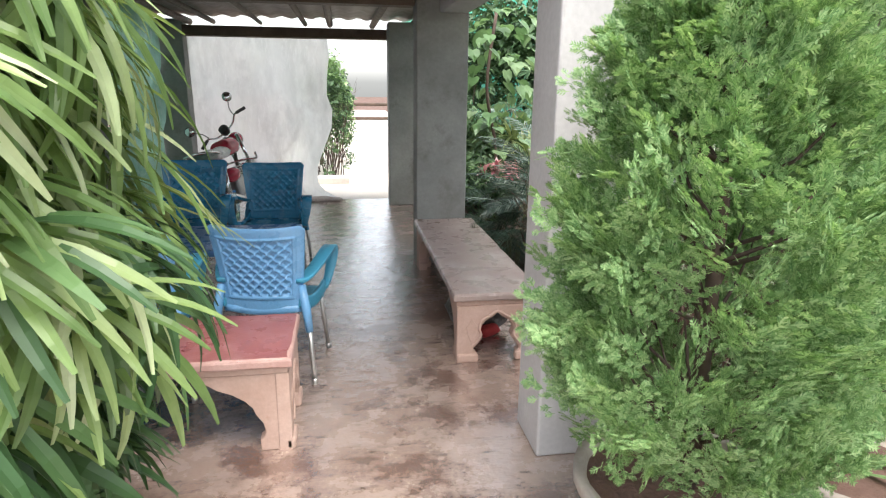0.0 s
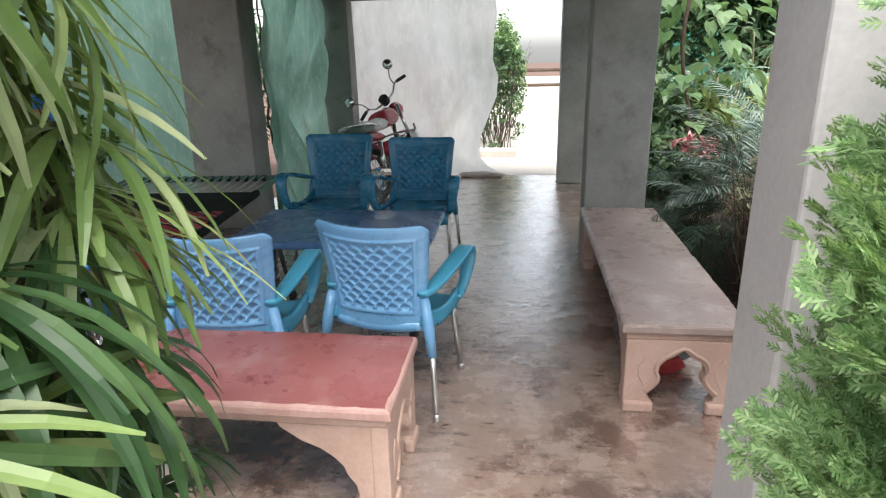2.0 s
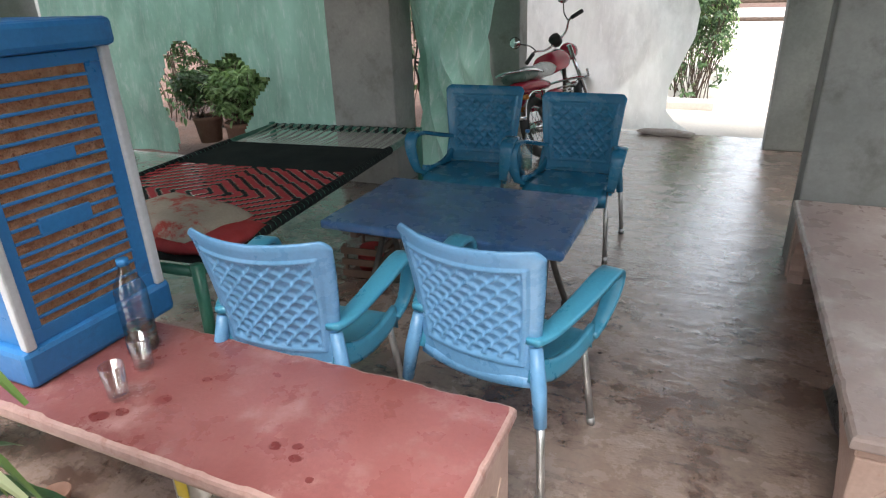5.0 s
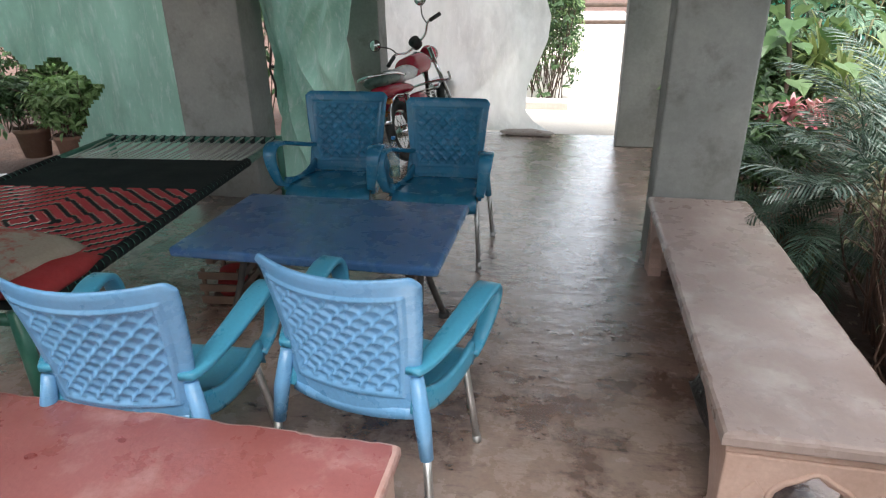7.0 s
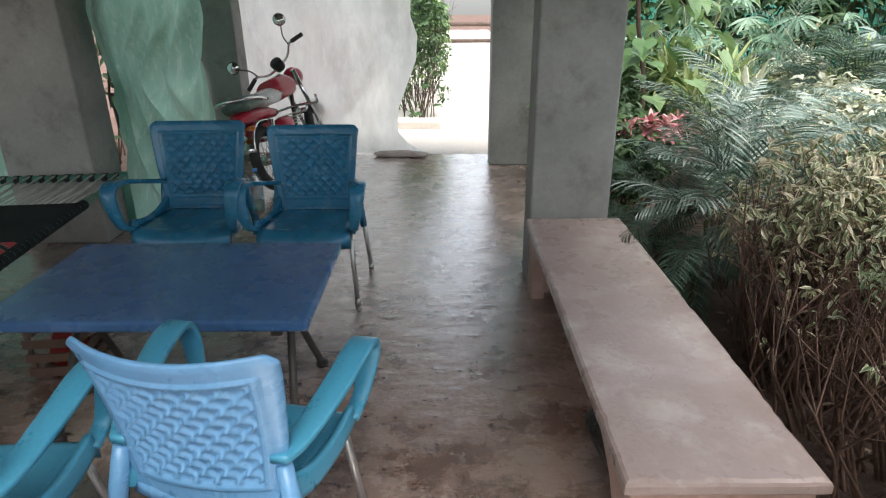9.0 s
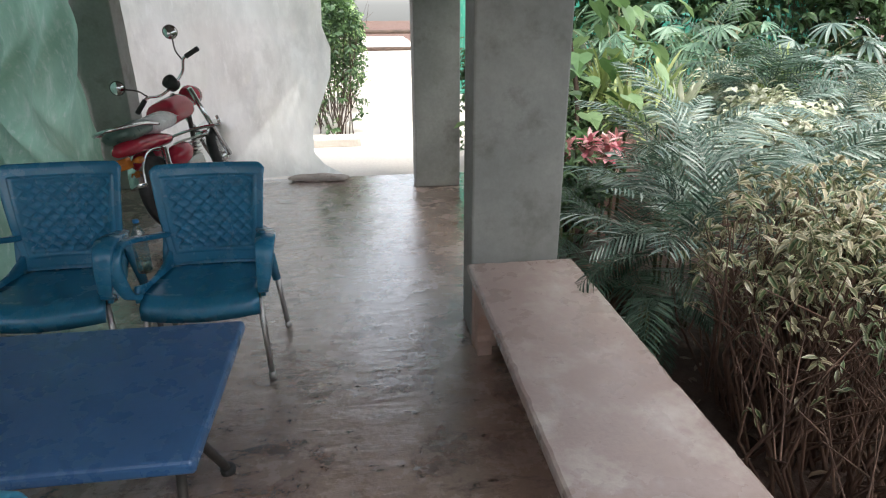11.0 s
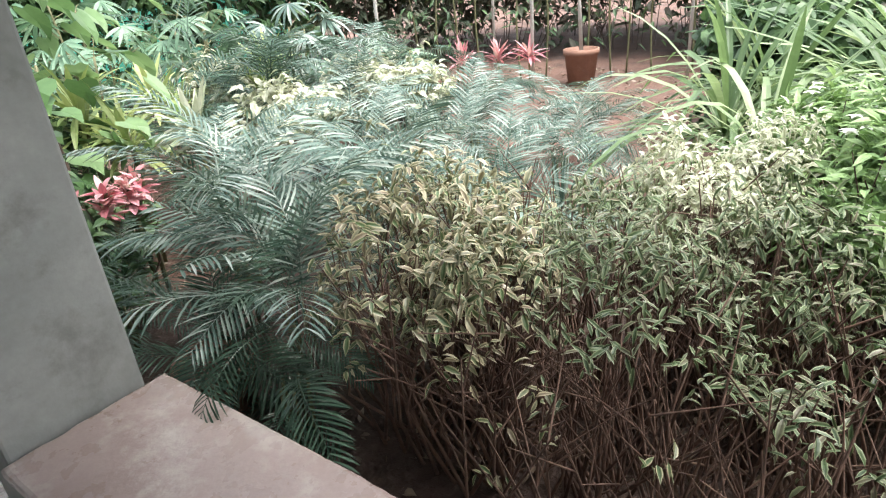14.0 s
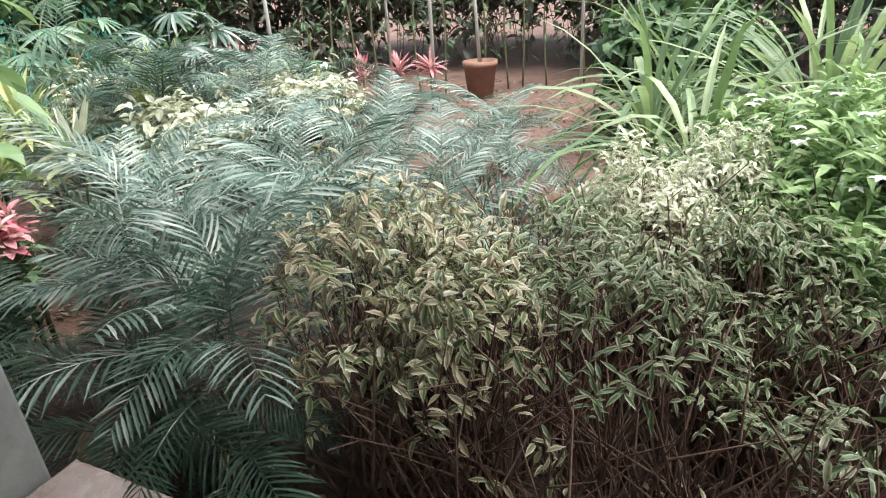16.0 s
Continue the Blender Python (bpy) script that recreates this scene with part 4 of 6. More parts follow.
BLACK_PLASTIC = surface("black plastic bag", (0.015, 0.015, 0.016), (0.03, 0.03, 0.03), 0.35, 8, 40, 0.6, 0.01)
single("black_bag", cushion(bmesh.new(), 1.64, 4.15, 0.12, 0.38, 0.36, 0.25, 0.2, 12), BLACK_PLASTIC, "crumpled black bag under the garden bench", "bag", smooth=True)
single("clay_cup", lathe([(0.0, 0.0), (0.03, 0.0), (0.05, 0.07), (0.046, 0.07), (0.028, 0.01), (0.0, 0.01)], 16), TERRACOTTA, "small clay cup under the red bench", "cup", smooth=True, at=pose(-0.95, 2.82, 0))
crate = thing("wooden_crate", pose(-0.9, 4.86, 0, 0, 0, 6) @ Matrix.Scale(0.72, 4), "dark slatted wooden crate of odds and ends under the bed", "crate")
for z in (0.02, 0.12, 0.22):
    part("slat", box(-0.17, -0.2, z, 0.17, -0.185, z + 0.06, 0.004), BROWN_WOOD, crate)
    part("slat", box(0.155, -0.183, z, 0.17, 0.183, z + 0.06, 0.004), BROWN_WOOD, crate)
    part("slat", box(-0.17, 0.185, z, 0.17, 0.2, z + 0.06, 0.004), BROWN_WOOD, crate)
for x, y in ((-0.152, -0.183), (0.128, -0.183), (-0.152, 0.158), (0.128, 0.158)):
    part("corner_post", box(x, y, 0.0, x + 0.025, y + 0.025, 0.3, 0.003), BROWN_WOOD, crate)
part("floor_board", box(-0.15, -0.18, 0.005, 0.15, 0.18, 0.018), BROWN_WOOD, crate)
single("rag", cushion(bmesh.new(), -0.9, 4.86, 0.09, 0.16, 0.2, 0.14, 0.5, 10), RED_CLOTH, "red rag stuffed in the wooden crate", "cloth", smooth=True)
single("sheet_hem", cushion(bmesh.new(), 0.42, 9.02, 0.028, 0.62, 0.16, 0.06, -0.12, 12), CLOTH, "dirty beige hem of the plastic sheet trailing on the floor", "cloth", smooth=True)
# stains on the red bench's top
BLOT = surface("dark wet stain", (0.17, 0.035, 0.032), (0.21, 0.05, 0.045), 0.3, 10, 80, 0.1, 0.001)
bm = bmesh.new()
for x, y, r in ((-0.05, 2.93, 0.02), (0.01, 2.95, 0.016), (0.03, 2.91, 0.018), (0.11, 2.86, 0.013), (-0.5, 2.97, 0.028), (-0.57, 2.88, 0.022), (-0.62, 2.84, 0.03), (-0.45, 3.1, 0.016), (-0.25, 3.2, 0.012)):
    vs = [bm.verts.new((x + r * (1 + 0.15 * math.sin(a * 2 + x * 40)) * math.cos(a), y + 0.8 * r * (1 + 0.12 * math.cos(a * 3 + y * 30)) * math.sin(a), 0.4678)) for a in (2 * math.pi * k / 14 for k in range(14))]
    bm.faces.new(vs)
single("spilt_drops", bm, BLOT, "dark dried drops on the red bench top", "stain", kind="stuff")

# ---- motorcycle ----
BIKE_RED = surface("glossy red bike paint", (0.4, 0.02, 0.04), (0.46, 0.03, 0.06), 0.18, 4, 60, 0, rough_var=0.05)
SEAT_GREY = surface("plastic-wrapped seat", (0.55, 0.55, 0.53), (0.7, 0.7, 0.68), 0.2, 8, 40, 0.5, 0.006)
SEAT_DARK = surface("dark green-grey pillion cover", (0.06, 0.11, 0.09), (0.1, 0.16, 0.13), 0.35, 8, 40, 0.3, 0.004)
AMBER = surface("amber lens", (0.5, 0.14, 0.02), (0.55, 0.18, 0.03), 0.15, 8, 40, 0)
MIRROR_GLASS = surface("mirror glass", (0.85, 0.85, 0.86), (0.9, 0.9, 0.9), 0.03, 8, 40, 0, metal=1.0, rough_var=0.02)
bike = thing("motorcycle", pose(-0.6, 7.75, 0, 0, 0, -9) @ pose(0, 0, 0, 0, -16, 0), "red motorcycle with a wrapped seat leaning on its side stand", "motorcycle")


def ring(bm, c, R, r, axis_turn=0.0, n=32, k=8):
    m = pose(c[0], c[1], c[2], 0, 0, axis_turn)
    rings = [[bm.verts.new(m @ Vector((r * math.sin(b), (R + r * math.cos(b)) * math.cos(a), (R + r * math.cos(b)) * math.sin(a)))) for b in (2 * math.pi * j / k for j in range(k))]
             for a in (2 * math.pi * i / n for i in range(n))]
    for i in range(n):
        for j in range(k):
            bm.faces.new((rings[i][j], rings[(i + 1) % n][j], rings[(i + 1) % n][(j + 1) % k], rings[i][(j + 1) % k]))
    return bm


def wheel(y, turn=0.0):
    w = part("wheel", ring(bmesh.new(), (0, y, 0.3), 0.25, 0.048, turn), RUBBER, bike, "", True)
    part("rim", ring(bmesh.new(), (0, y, 0.3), 0.205, 0.018, turn), CHROME, w, "chrome rim", True)
    bm = tube([Vector((0, y, 0.3)) + pose(0, 0, 0, 0, 0, turn) @ Vector((sx, 0, 0)) for sx in (-0.06, 0.06)], 0.055, 14)
    for i in range(18):
        a = 2 * math.pi * i / 18
        v = pose(0, 0, 0, 0, 0, turn) @ Vector((0, math.cos(a), math.sin(a)))
        tube([Vector((0.03 * (-1) ** i, y, 0.3)) + 0.04 * v, Vector((0, y, 0.3)) + 0.2 * v], 0.003, 4, bm)
    part("spokes", bm, CHROME, w, "", True)


wheel(0.0)
wheel(1.24, 12)
part("rear_mudguard", tube(smooth_line([(0, -0.3, 0.42), (0, -0.22, 0.56), (0, -0.05, 0.64), (0, 0.15, 0.62)], 5), [0.07] * 16, 10, flat=0.35), CHROME, bike, "chrome mudguard", True)
part("tail", tube(smooth_line([(0, -0.34, 0.7), (0, -0.2, 0.71), (0, 0.1, 0.69), (0, 0.35, 0.66)], 5), [0.05, 0.07, 0.085, 0.1, 0.11, 0.115, 0.12, 0.12, 0.12, 0.12, 0.12, 0.115, 0.11, 0.1, 0.09, 0.08], 12, flat=0.55), BIKE_RED, bike, "red tail cowl", True)
part("pillion_seat", cushion(bmesh.new(), 0, -0.1, 0.81, 0.26, 0.4, 0.13), SEAT_DARK, bike, "dark pillion seat", True)
part("seat", cushion(bmesh.new(), 0, 0.26, 0.80, 0.27, 0.46, 0.15), SEAT_GREY, bike, "plastic-wrapped rider seat", True)
bm = tube(smooth_line([(0.13, 0.12, 0.8), (0.15, -0.1, 0.84), (0.13, -0.32, 0.86), (0.0, -0.38, 0.87), (-0.13, -0.32, 0.86), (-0.15, -0.1, 0.84), (-0.13, 0.12, 0.8)], 6), 0.013, 8)
part("grab_rail", bm, CHROME, bike, "chrome grab rail", True)
part("tail_lamp", box(-0.06, -0.39, 0.58, 0.06, -0.32, 0.66, 0.015), AMBER, bike, "amber tail lamp")
for s in (-1, 1):
    part("indicator", tube([(s * 0.06, -0.33, 0.62), (s * 0.12, -0.34, 0.62), (s * 0.15, -0.35, 0.62)], [0.01, 0.025, 0.022], 10), AMBER, bike, "", True)
    part("shock_absorber", tube([(s * 0.11, -0.02, 0.31), (s * 0.11, 0.08, 0.62)], 0.028, 10), CHROME, bike, "", True)
    part("side_cover", tube(smooth_line([(s * 0.1, 0.12, 0.52), (s * 0.115, 0.28, 0.52), (s * 0.1, 0.44, 0.54)], 4), [0.04, 0.07, 0.085, 0.09, 0.09, 0.085, 0.08, 0.07, 0.04], 10), BIKE_RED, bike, "", True)
part("fuel_tank", cushion(bmesh.new(), 0, 0.66, 0.85, 0.27, 0.46, 0.22), BIKE_RED, bike, "glossy red fuel tank", True)
bm = box(-0.11, 0.38, 0.2, 0.11, 0.68, 0.46, 0.03)
for k in range(7):
    box(-0.1, 0.56 + 0.02 * k - 0.04, 0.4 + 0.03 * k, 0.1, 0.7 + 0.02 * k - 0.04, 0.41 + 0.03 * k, 0.0, bm)
part("engine", bm, STEEL, bike, "grey finned engine")
part("frame", tube(smooth_line([(0, 1.0, 0.88), (0, 0.8, 0.5), (0, 0.62, 0.2), (0, 0.3, 0.2), (0, 0.1, 0.5), (0, 0.05, 0.66)], 5), 0.022, 8), DARK_METAL, bike, "", True)
part("exhaust", tube(smooth_line([(0.12, 0.6, 0.28), (0.14, 0.3, 0.22), (0.16, 0.0, 0.27), (0.17, -0.35, 0.34)], 5), [0.02] * 6 + [0.04] * 10, 10), CHROME, bike, "chrome exhaust", True)
part("crash_bar", tube(smooth_line([(-0.28, 0.8, 0.62), (-0.1, 0.82, 0.64), (0.1, 0.82, 0.64), (0.3, 0.8, 0.62)], 4), 0.013, 8), CHROME, bike, "", True)
part("crash_bar", tube([(0.3, 0.8, 0.62), (0.3, 0.8, 0.7)], 0.014, 8), CHROME, bike, "", True)
for s in (-1, 1):
    part("fork", tube([(s * 0.085, 1.24, 0.3), (s * 0.085, 0.98, 0.98)], 0.024, 10), CHROME, bike, "", True)
part("front_mudguard", tube(smooth_line([(0, 1.5, 0.5), (0, 1.38, 0.6), (0, 1.2, 0.635), (0, 1.0, 0.56)], 5), 0.075, 10, flat=0.35), CHROME, bike, "chrome front mudguard", True)
part("headlamp", tube([(0, 1.02, 0.93), (0, 1.1, 0.92), (0, 1.18, 0.91)], [0.06, 0.095, 0.09], 14), BIKE_RED, bike, "", True)
bars = pose(0, 0.95, 1.0, 0, 0, 24) @ pose(0, 0, 0, 0, -28, 0)
bt = lambda pts: [bars @ Vector(p) for p in pts]
hb = part("handlebar", tube(smooth_line(bt([(-0.37, -0.16, 0.1), (-0.24, -0.1, 0.13), (-0.12, 0.0, 0.06), (0.12, 0.0, 0.06), (0.24, -0.1, 0.13), (0.37, -0.16, 0.1)]), 5), 0.013, 8), CHROME, bike, "chrome handlebar", True)
for s in (-1, 1):
    part("grip", tube(bt([(s * 0.26, -0.11, 0.127), (s * 0.38, -0.165, 0.1)]), 0.021, 10), RUBBER, hb, "black rubber grip", True)
    part("lever", tube(smooth_line(bt([(s * 0.23, -0.06, 0.135), (s * 0.3, -0.06, 0.13), (s * 0.38, -0.1, 0.115)]), 3), 0.007, 6), CHROME, hb, "", True)
    part("mirror_stalk", tube(smooth_line(bt([(s * 0.22, -0.09, 0.135), (s * 0.24, -0.06, 0.22), (s * 0.31, -0.05, 0.31)]), 4), 0.007, 6), DARK_METAL, hb, "", True)
    mm = bars @ pose(s * 0.33, -0.055, 0.345, 90, 0, s * 8)
    part("mirror", lathe([(0.0, -0.014), (0.045, -0.012), (0.062, 0.0), (0.058, 0.004), (0.0, 0.004)], 18), RUBBER, hb, "black round mirror", True, at=mm)
    part("mirror_glass", lathe([(0.0, 0.006), (0.055, 0.006), (0.055, 0.0045)], 18), MIRROR_GLASS, hb, "silver mirror glass", True, at=mm)
part("clock", tube(bt([(0, 0.06, 0.04), (0, 0.0, 0.1)]), [0.06, 0.065], 14), RUBBER, bike, "black instrument pod", True)
part("side_stand", tube([(-0.1, 0.42, 0.2), (-0.2, 0.36, 0.06)], 0.012, 8), DARK_METAL, bike, "", True)

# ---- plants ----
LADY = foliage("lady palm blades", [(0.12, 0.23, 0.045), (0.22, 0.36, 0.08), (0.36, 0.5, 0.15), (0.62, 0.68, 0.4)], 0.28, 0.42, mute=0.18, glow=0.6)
# lady palm green darkened to stand for shade under the crown
LADY_SHADE = foliage("shade-darkened lady palm blades", [(0.03, 0.09, 0.025), (0.06, 0.15, 0.04), (0.11, 0.22, 0.06)], 0.35, 0.25, mute=0.18, glow=0.6)
LADY_DARK = foliage("dark fan palm blades", [(0.07, 0.2, 0.1), (0.13, 0.3, 0.16), (0.24, 0.42, 0.26)], 0.35, 0.35)
THUJA = foliage("thuja sprays", [(0.12, 0.28, 0.08), (0.26, 0.48, 0.15), (0.45, 0.64, 0.28)], 0.6, 0.36, mute=0.18, glow=0.6)
FROND_BLUE = foliage("blue-green palm leaflets", [(0.035, 0.09, 0.068), (0.085, 0.175, 0.13), (0.17, 0.27, 0.215), (0.34, 0.42, 0.36)], 0.25, 0.22)
FROND_GREEN = foliage("deep green palm leaflets", [(0.015, 0.055, 0.03), (0.03, 0.09, 0.05), (0.06, 0.14, 0.08)], 0.28, 0.22)
VARIEGATED = foliage("variegated fig leaves", [(0.04, 0.095, 0.025), (0.09, 0.17, 0.04), (0.17, 0.17, 0.075), (0.25, 0.18, 0.1), (0.06, 0.13, 0.03), (0.42, 0.36, 0.22)], 0.3, 0.22, rim=(0.52, 0.47, 0.31))
GREEN_FIG = foliage("thin green fig leaves", [(0.03, 0.07, 0.02), (0.06, 0.12, 0.03), (0.1, 0.17, 0.055), (0.16, 0.13, 0.075), (0.05, 0.1, 0.03)], 0.4, 0.2, rim=(0.3, 0.34, 0.2))
CREAM = foliage("cream variegated leaves", [(0.22, 0.3, 0.12), (0.52, 0.53, 0.36), (0.66, 0.65, 0.5), (0.34, 0.4, 0.2)], 0.4, 0.3, rim=(0.68, 0.68, 0.55))
BRIGHT = foliage("bright green leaves", [(0.12, 0.27, 0.05), (0.22, 0.42, 0.09), (0.34, 0.54, 0.16)], 0.4, 0.35)
MIDGREEN = foliage("mixed shrub leaves", [(0.03, 0.09, 0.03), (0.06, 0.16, 0.04), (0.1, 0.22, 0.05)], 0.45, 0.3)
DEEP = foliage("shaded wood leaves", [(0.05, 0.09, 0.045), (0.1, 0.15, 0.075), (0.17, 0.18, 0.11), (0.24, 0.21, 0.15)], 0.5, 0.3)
LIME = foliage("yellow-green dracaena blades", [(0.3, 0.42, 0.06), (0.45, 0.52, 0.12), (0.2, 0.34, 0.06)], 0.4, 0.35)
PINK = foliage("pink cordyline leaves", [(0.62, 0.2, 0.26), (0.76, 0.46, 0.49), (0.5, 0.1, 0.15), (0.8, 0.6, 0.62)], 0.4, 0.35, mute=0.0)
STRAP = foliage("strap leaves", [(0.09, 0.19, 0.05), (0.19, 0.33, 0.1), (0.34, 0.45, 0.2)], 0.35, 0.35)
BIGLEAF = foliage("large climber leaves", [(0.1, 0.26, 0.06), (0.18, 0.36, 0.1), (0.26, 0.42, 0.16)], 0.3, 0.4)
WHITE_PETAL = foliage("white petals", [(0.75, 0.75, 0.7), (0.8, 0.8, 0.76)], 0.6, 0.3)
TWIG = surface("brown twigs", (0.06, 0.04, 0.03), (0.12, 0.08, 0.06), 0.85, 10, 60, 0.4, 0.003)
FIG_TWIG = surface("reddish fig stems", (0.06, 0.035, 0.027), (0.17, 0.1, 0.07), 0.8, 10, 60, 0.4, 0.003)
CANE = surface("green-brown canes", (0.1, 0.11, 0.05), (0.17, 0.16, 0.08), 0.7, 10, 60, 0.3, 0.003)
POLE = surface("pale weathered pole", (0.4, 0.39, 0.35), (0.5, 0.48, 0.44), 0.8, 6, 60, 0.3, 0.003)
UP = Vector((0, 0, 1))


def polar(az, el):
    return Vector((math.cos(az) * math.cos(el), math.sin(az) * math.cos(el), math.sin(el)))


# lady palm: fan leaves of long ribbed blades on canes
def fan_mesh(seed, blades, length, width, droop, material, name="leaf_fan"):
    r = random.Random(seed)
    V, F = [], []
    for i in range(blades):
        a = math.radians(-78 + 156 * i / (blades - 1)) + r.uniform(-0.05, 0.05)
        L = length * (0.72 + 0.28 * math.cos(a)) * r.uniform(0.85, 1.08)
        way = Vector((math.sin(a), math.cos(a), 0.22 + r.uniform(-0.08, 0.08)))
        strip(V, F, (0, 0, 0), way, (0, 0, 1), L, width * r.uniform(0.8, 1.15), droop * r.uniform(0.6, 1.4), 6, 0.22, 0.28)
    return raw_mesh(name, V, F, material)


def fan_palm(at, canes, height, spread, fans, seed, leaf_len, leaf_w, material, label, name="lady_palm", droop=0.9, aim=None, group="", keep=None, least=0.45, shade_material=None):
    """Canes with leaf fans on stalks; the fans look outwards and droop."""
    r = random.Random(seed)
    p = thing(name, at, label, "palm", group)
    kinds = [fan_mesh(seed * 10 + k, r.choice((8, 9, 10)), leaf_len, leaf_w, droop, material) for k in range(5)]
    shade_kinds = [fan_mesh(seed * 10 + 7 + k, r.choice((8, 9, 10)), leaf_len, leaf_w, droop, shade_material) for k in range(5)] if shade_material else kinds
    stalks = bmesh.new()
    for c in range(canes):
        a, d = r.uniform(0, 2 * math.pi), spread * 0.3 * math.sqrt(r.random())
        foot = Vector((d * math.cos(a), d * math.sin(a), 0))
        h = height * r.uniform(least, 1.0)
        lean = Vector((r.uniform(-0.12, 0.12), r.uniform(-0.12, 0.12), 0)) + foot * 0.35
        part("cane", tube(smooth_line([foot, foot + lean * 0.5 + UP * h * 0.5, foot + lean + UP * h], 4), 0.012, 6), CANE, p, "", True)
        for k in range(fans // canes):
            az = r.uniform(0, 2 * math.pi) if aim is None else r.gauss(aim, 1.0)
            z = h * (0.3 + 0.7 * (k + r.random()) / (fans // canes))
            base = foot + lean * (z / h) + UP * z
            reach = spread * r.uniform(0.25, 0.6)
            tip = base + polar(az, r.uniform(0.1, 0.9)) * reach
            if keep and not keep(at @ tip):
                continue
            tube([base, (base + tip) / 2 + UP * 0.03, tip], 0.0045, 5, stalks)
            m = Matrix.Translation(tip) @ Euler((math.radians(r.uniform(-55, 5)), math.radians(r.uniform(-25, 25)), az - math.pi / 2)).to_matrix().to_4x4() @ Matrix.Scale(r.uniform(0.8, 1.15), 4)
            # low fans take the darkened green, standing for shade from the fans above
            part("leaf_fan", (shade_kinds if tip.z < 1.22 + 0.2 * math.sin(az * 5) else kinds)[r.randrange(5)], None, p, at=m)
    tagged(part("stalkwork", stalks, CANE, p), kind="stuff")
    return p


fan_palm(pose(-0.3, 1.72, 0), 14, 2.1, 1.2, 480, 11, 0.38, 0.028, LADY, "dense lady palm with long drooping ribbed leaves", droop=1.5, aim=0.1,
         keep=lambda p: p.x < (0.2 if p.z > 1.1 else 0.0) + 0.08 * math.sin(p.z * 7) and (1.0 if p.z > 1.1 else 1.2) < p.y < (2.1 if p.z > 1.2 else 1.88) and p.z < 2.35, shade_material=LADY_SHADE)

fan_palm(pose(-0.47, 1.86, 0), 10, 2.4, 1.25, 800, 12, 0.38, 0.028, LADY, "tall lady palm with long drooping ribbed leaves", droop=1.4, aim=-0.1,
         keep=lambda p: p.x < 0.17 and 1.1 < p.y < 2.08 and 1.3 < p.z < 2.4, least=0.7)

# darkened blades throughout: the clump's shade is put into its leaf colour
fan_palm(pose(-0.34, 2.08, 0), 9, 0.95, 0.85, 126, 13, 0.34, 0.042, LADY_SHADE, "low lady palm beside the red bench, green darkened for shade", droop=1.3, aim=0.0,
         keep=lambda p: p.x < -0.02 and 1.55 < p.y < 2.35 and p.z < 1.0, shade_material=LADY_SHADE)

# conifer in a cement pot
tree = thing("potted_conifer", pose(1.92, 1.94, 0), "bushy bright green conifer filling its pot", "conifer")


def conifer(parent, seed, height, radius, count, base):
    r = np.random.RandomState(seed)
    V, F = [], []
    leaf = [(0.0, 0.0, 1.3), (0.3, 0.8, 0.6), (0.3, -0.8, 0.6), (0.5, 0.75, 0.55), (0.5, -0.75, 0.55), (0.7, 0.6, 0.42), (0.7, -0.6, 0.42)]
    clumps = []
    for i in range(count // 60):
        t, az = r.rand() ** 0.85, r.rand() * 2 * math.pi
        prof = math.sin(math.pi * (0.03 + 0.94 * t) ** 0.6) ** 0.85
        lump = noise.noise(Vector((math.cos(az) * 2.6, math.sin(az) * 2.6, t * 9.0)))
        R = radius * prof * (1 + 0.34 * lump) * (0.6 + 0.4 * r.rand() ** 0.5)
        axis = (Vector((math.cos(az) * 0.75, math.sin(az) * 0.75, 0.75)) + Vector(r.randn(3)) * 0.3).normalized()
        flat = axis.cross(Vector((math.cos(az), math.sin(az), 0.0)) + 0.7 * Vector(r.randn(3))).normalized()
        clumps.append((Vector((R * math.cos(az), R * math.sin(az), base + height * t)), axis, flat))
    for i in range(count):
        c, axis, flat = clumps[i % len(clumps)]
        u, v = r.rand(), r.randn() * 0.5
        p = c + axis * (0.2 * u - 0.05) + flat * v * 0.075 * (1 - 0.75 * u) + Vector(r.randn(3)) * 0.006
        way = (axis + flat * v * 0.9 + Vector(r.randn(3)) * 0.12).normalized()
        side = (flat - way * flat.dot(way) + Vector(r.randn(3)) * 0.15).normalized()
        n = side.cross(way)
        L = 0.026 + 0.022 * r.rand()
        for s, ang, l in leaf:
            b = p + way * L * s
            d = (way * math.cos(ang) + side * math.sin(ang)).normalized()
            w = d.cross(n) * L * 0.062
            k = len(V)
            tip = b + d * L * l * 0.75
            mid = (b + tip) / 2
            V += [b, mid + w, tip, mid - w]
            F.append((k, k + 1, k + 2, k + 3))
    tagged(part("crown", raw_mesh("crown", V, F, THUJA), None, parent, "feathery green sprays"), kind="stuff")
    bm = tube([(0, 0, base - 0.1), (0, 0, base + height * 0.8)], [0.035, 0.01], 8)
    for i in range(70):
        a, z = r.rand() * 6.28, base + height * r.rand() * 0.85
        rr = radius * 0.75 * math.sin(math.pi * min(1, 0.2 + (z - base) / height)) ** 0.7
        tube([(0, 0, z), (rr * 0.6 * math.cos(a), rr * 0.6 * math.sin(a), z + 0.1), (rr * math.cos(a), rr * math.sin(a), z + 0.25)], [0.009, 0.006, 0.003], 5, bm)
    tagged(part("trunk", bm, TWIG, parent, "", True), kind="stuff")


conifer(tree, 3, 1.85, 0.47, 76000, 0.38)


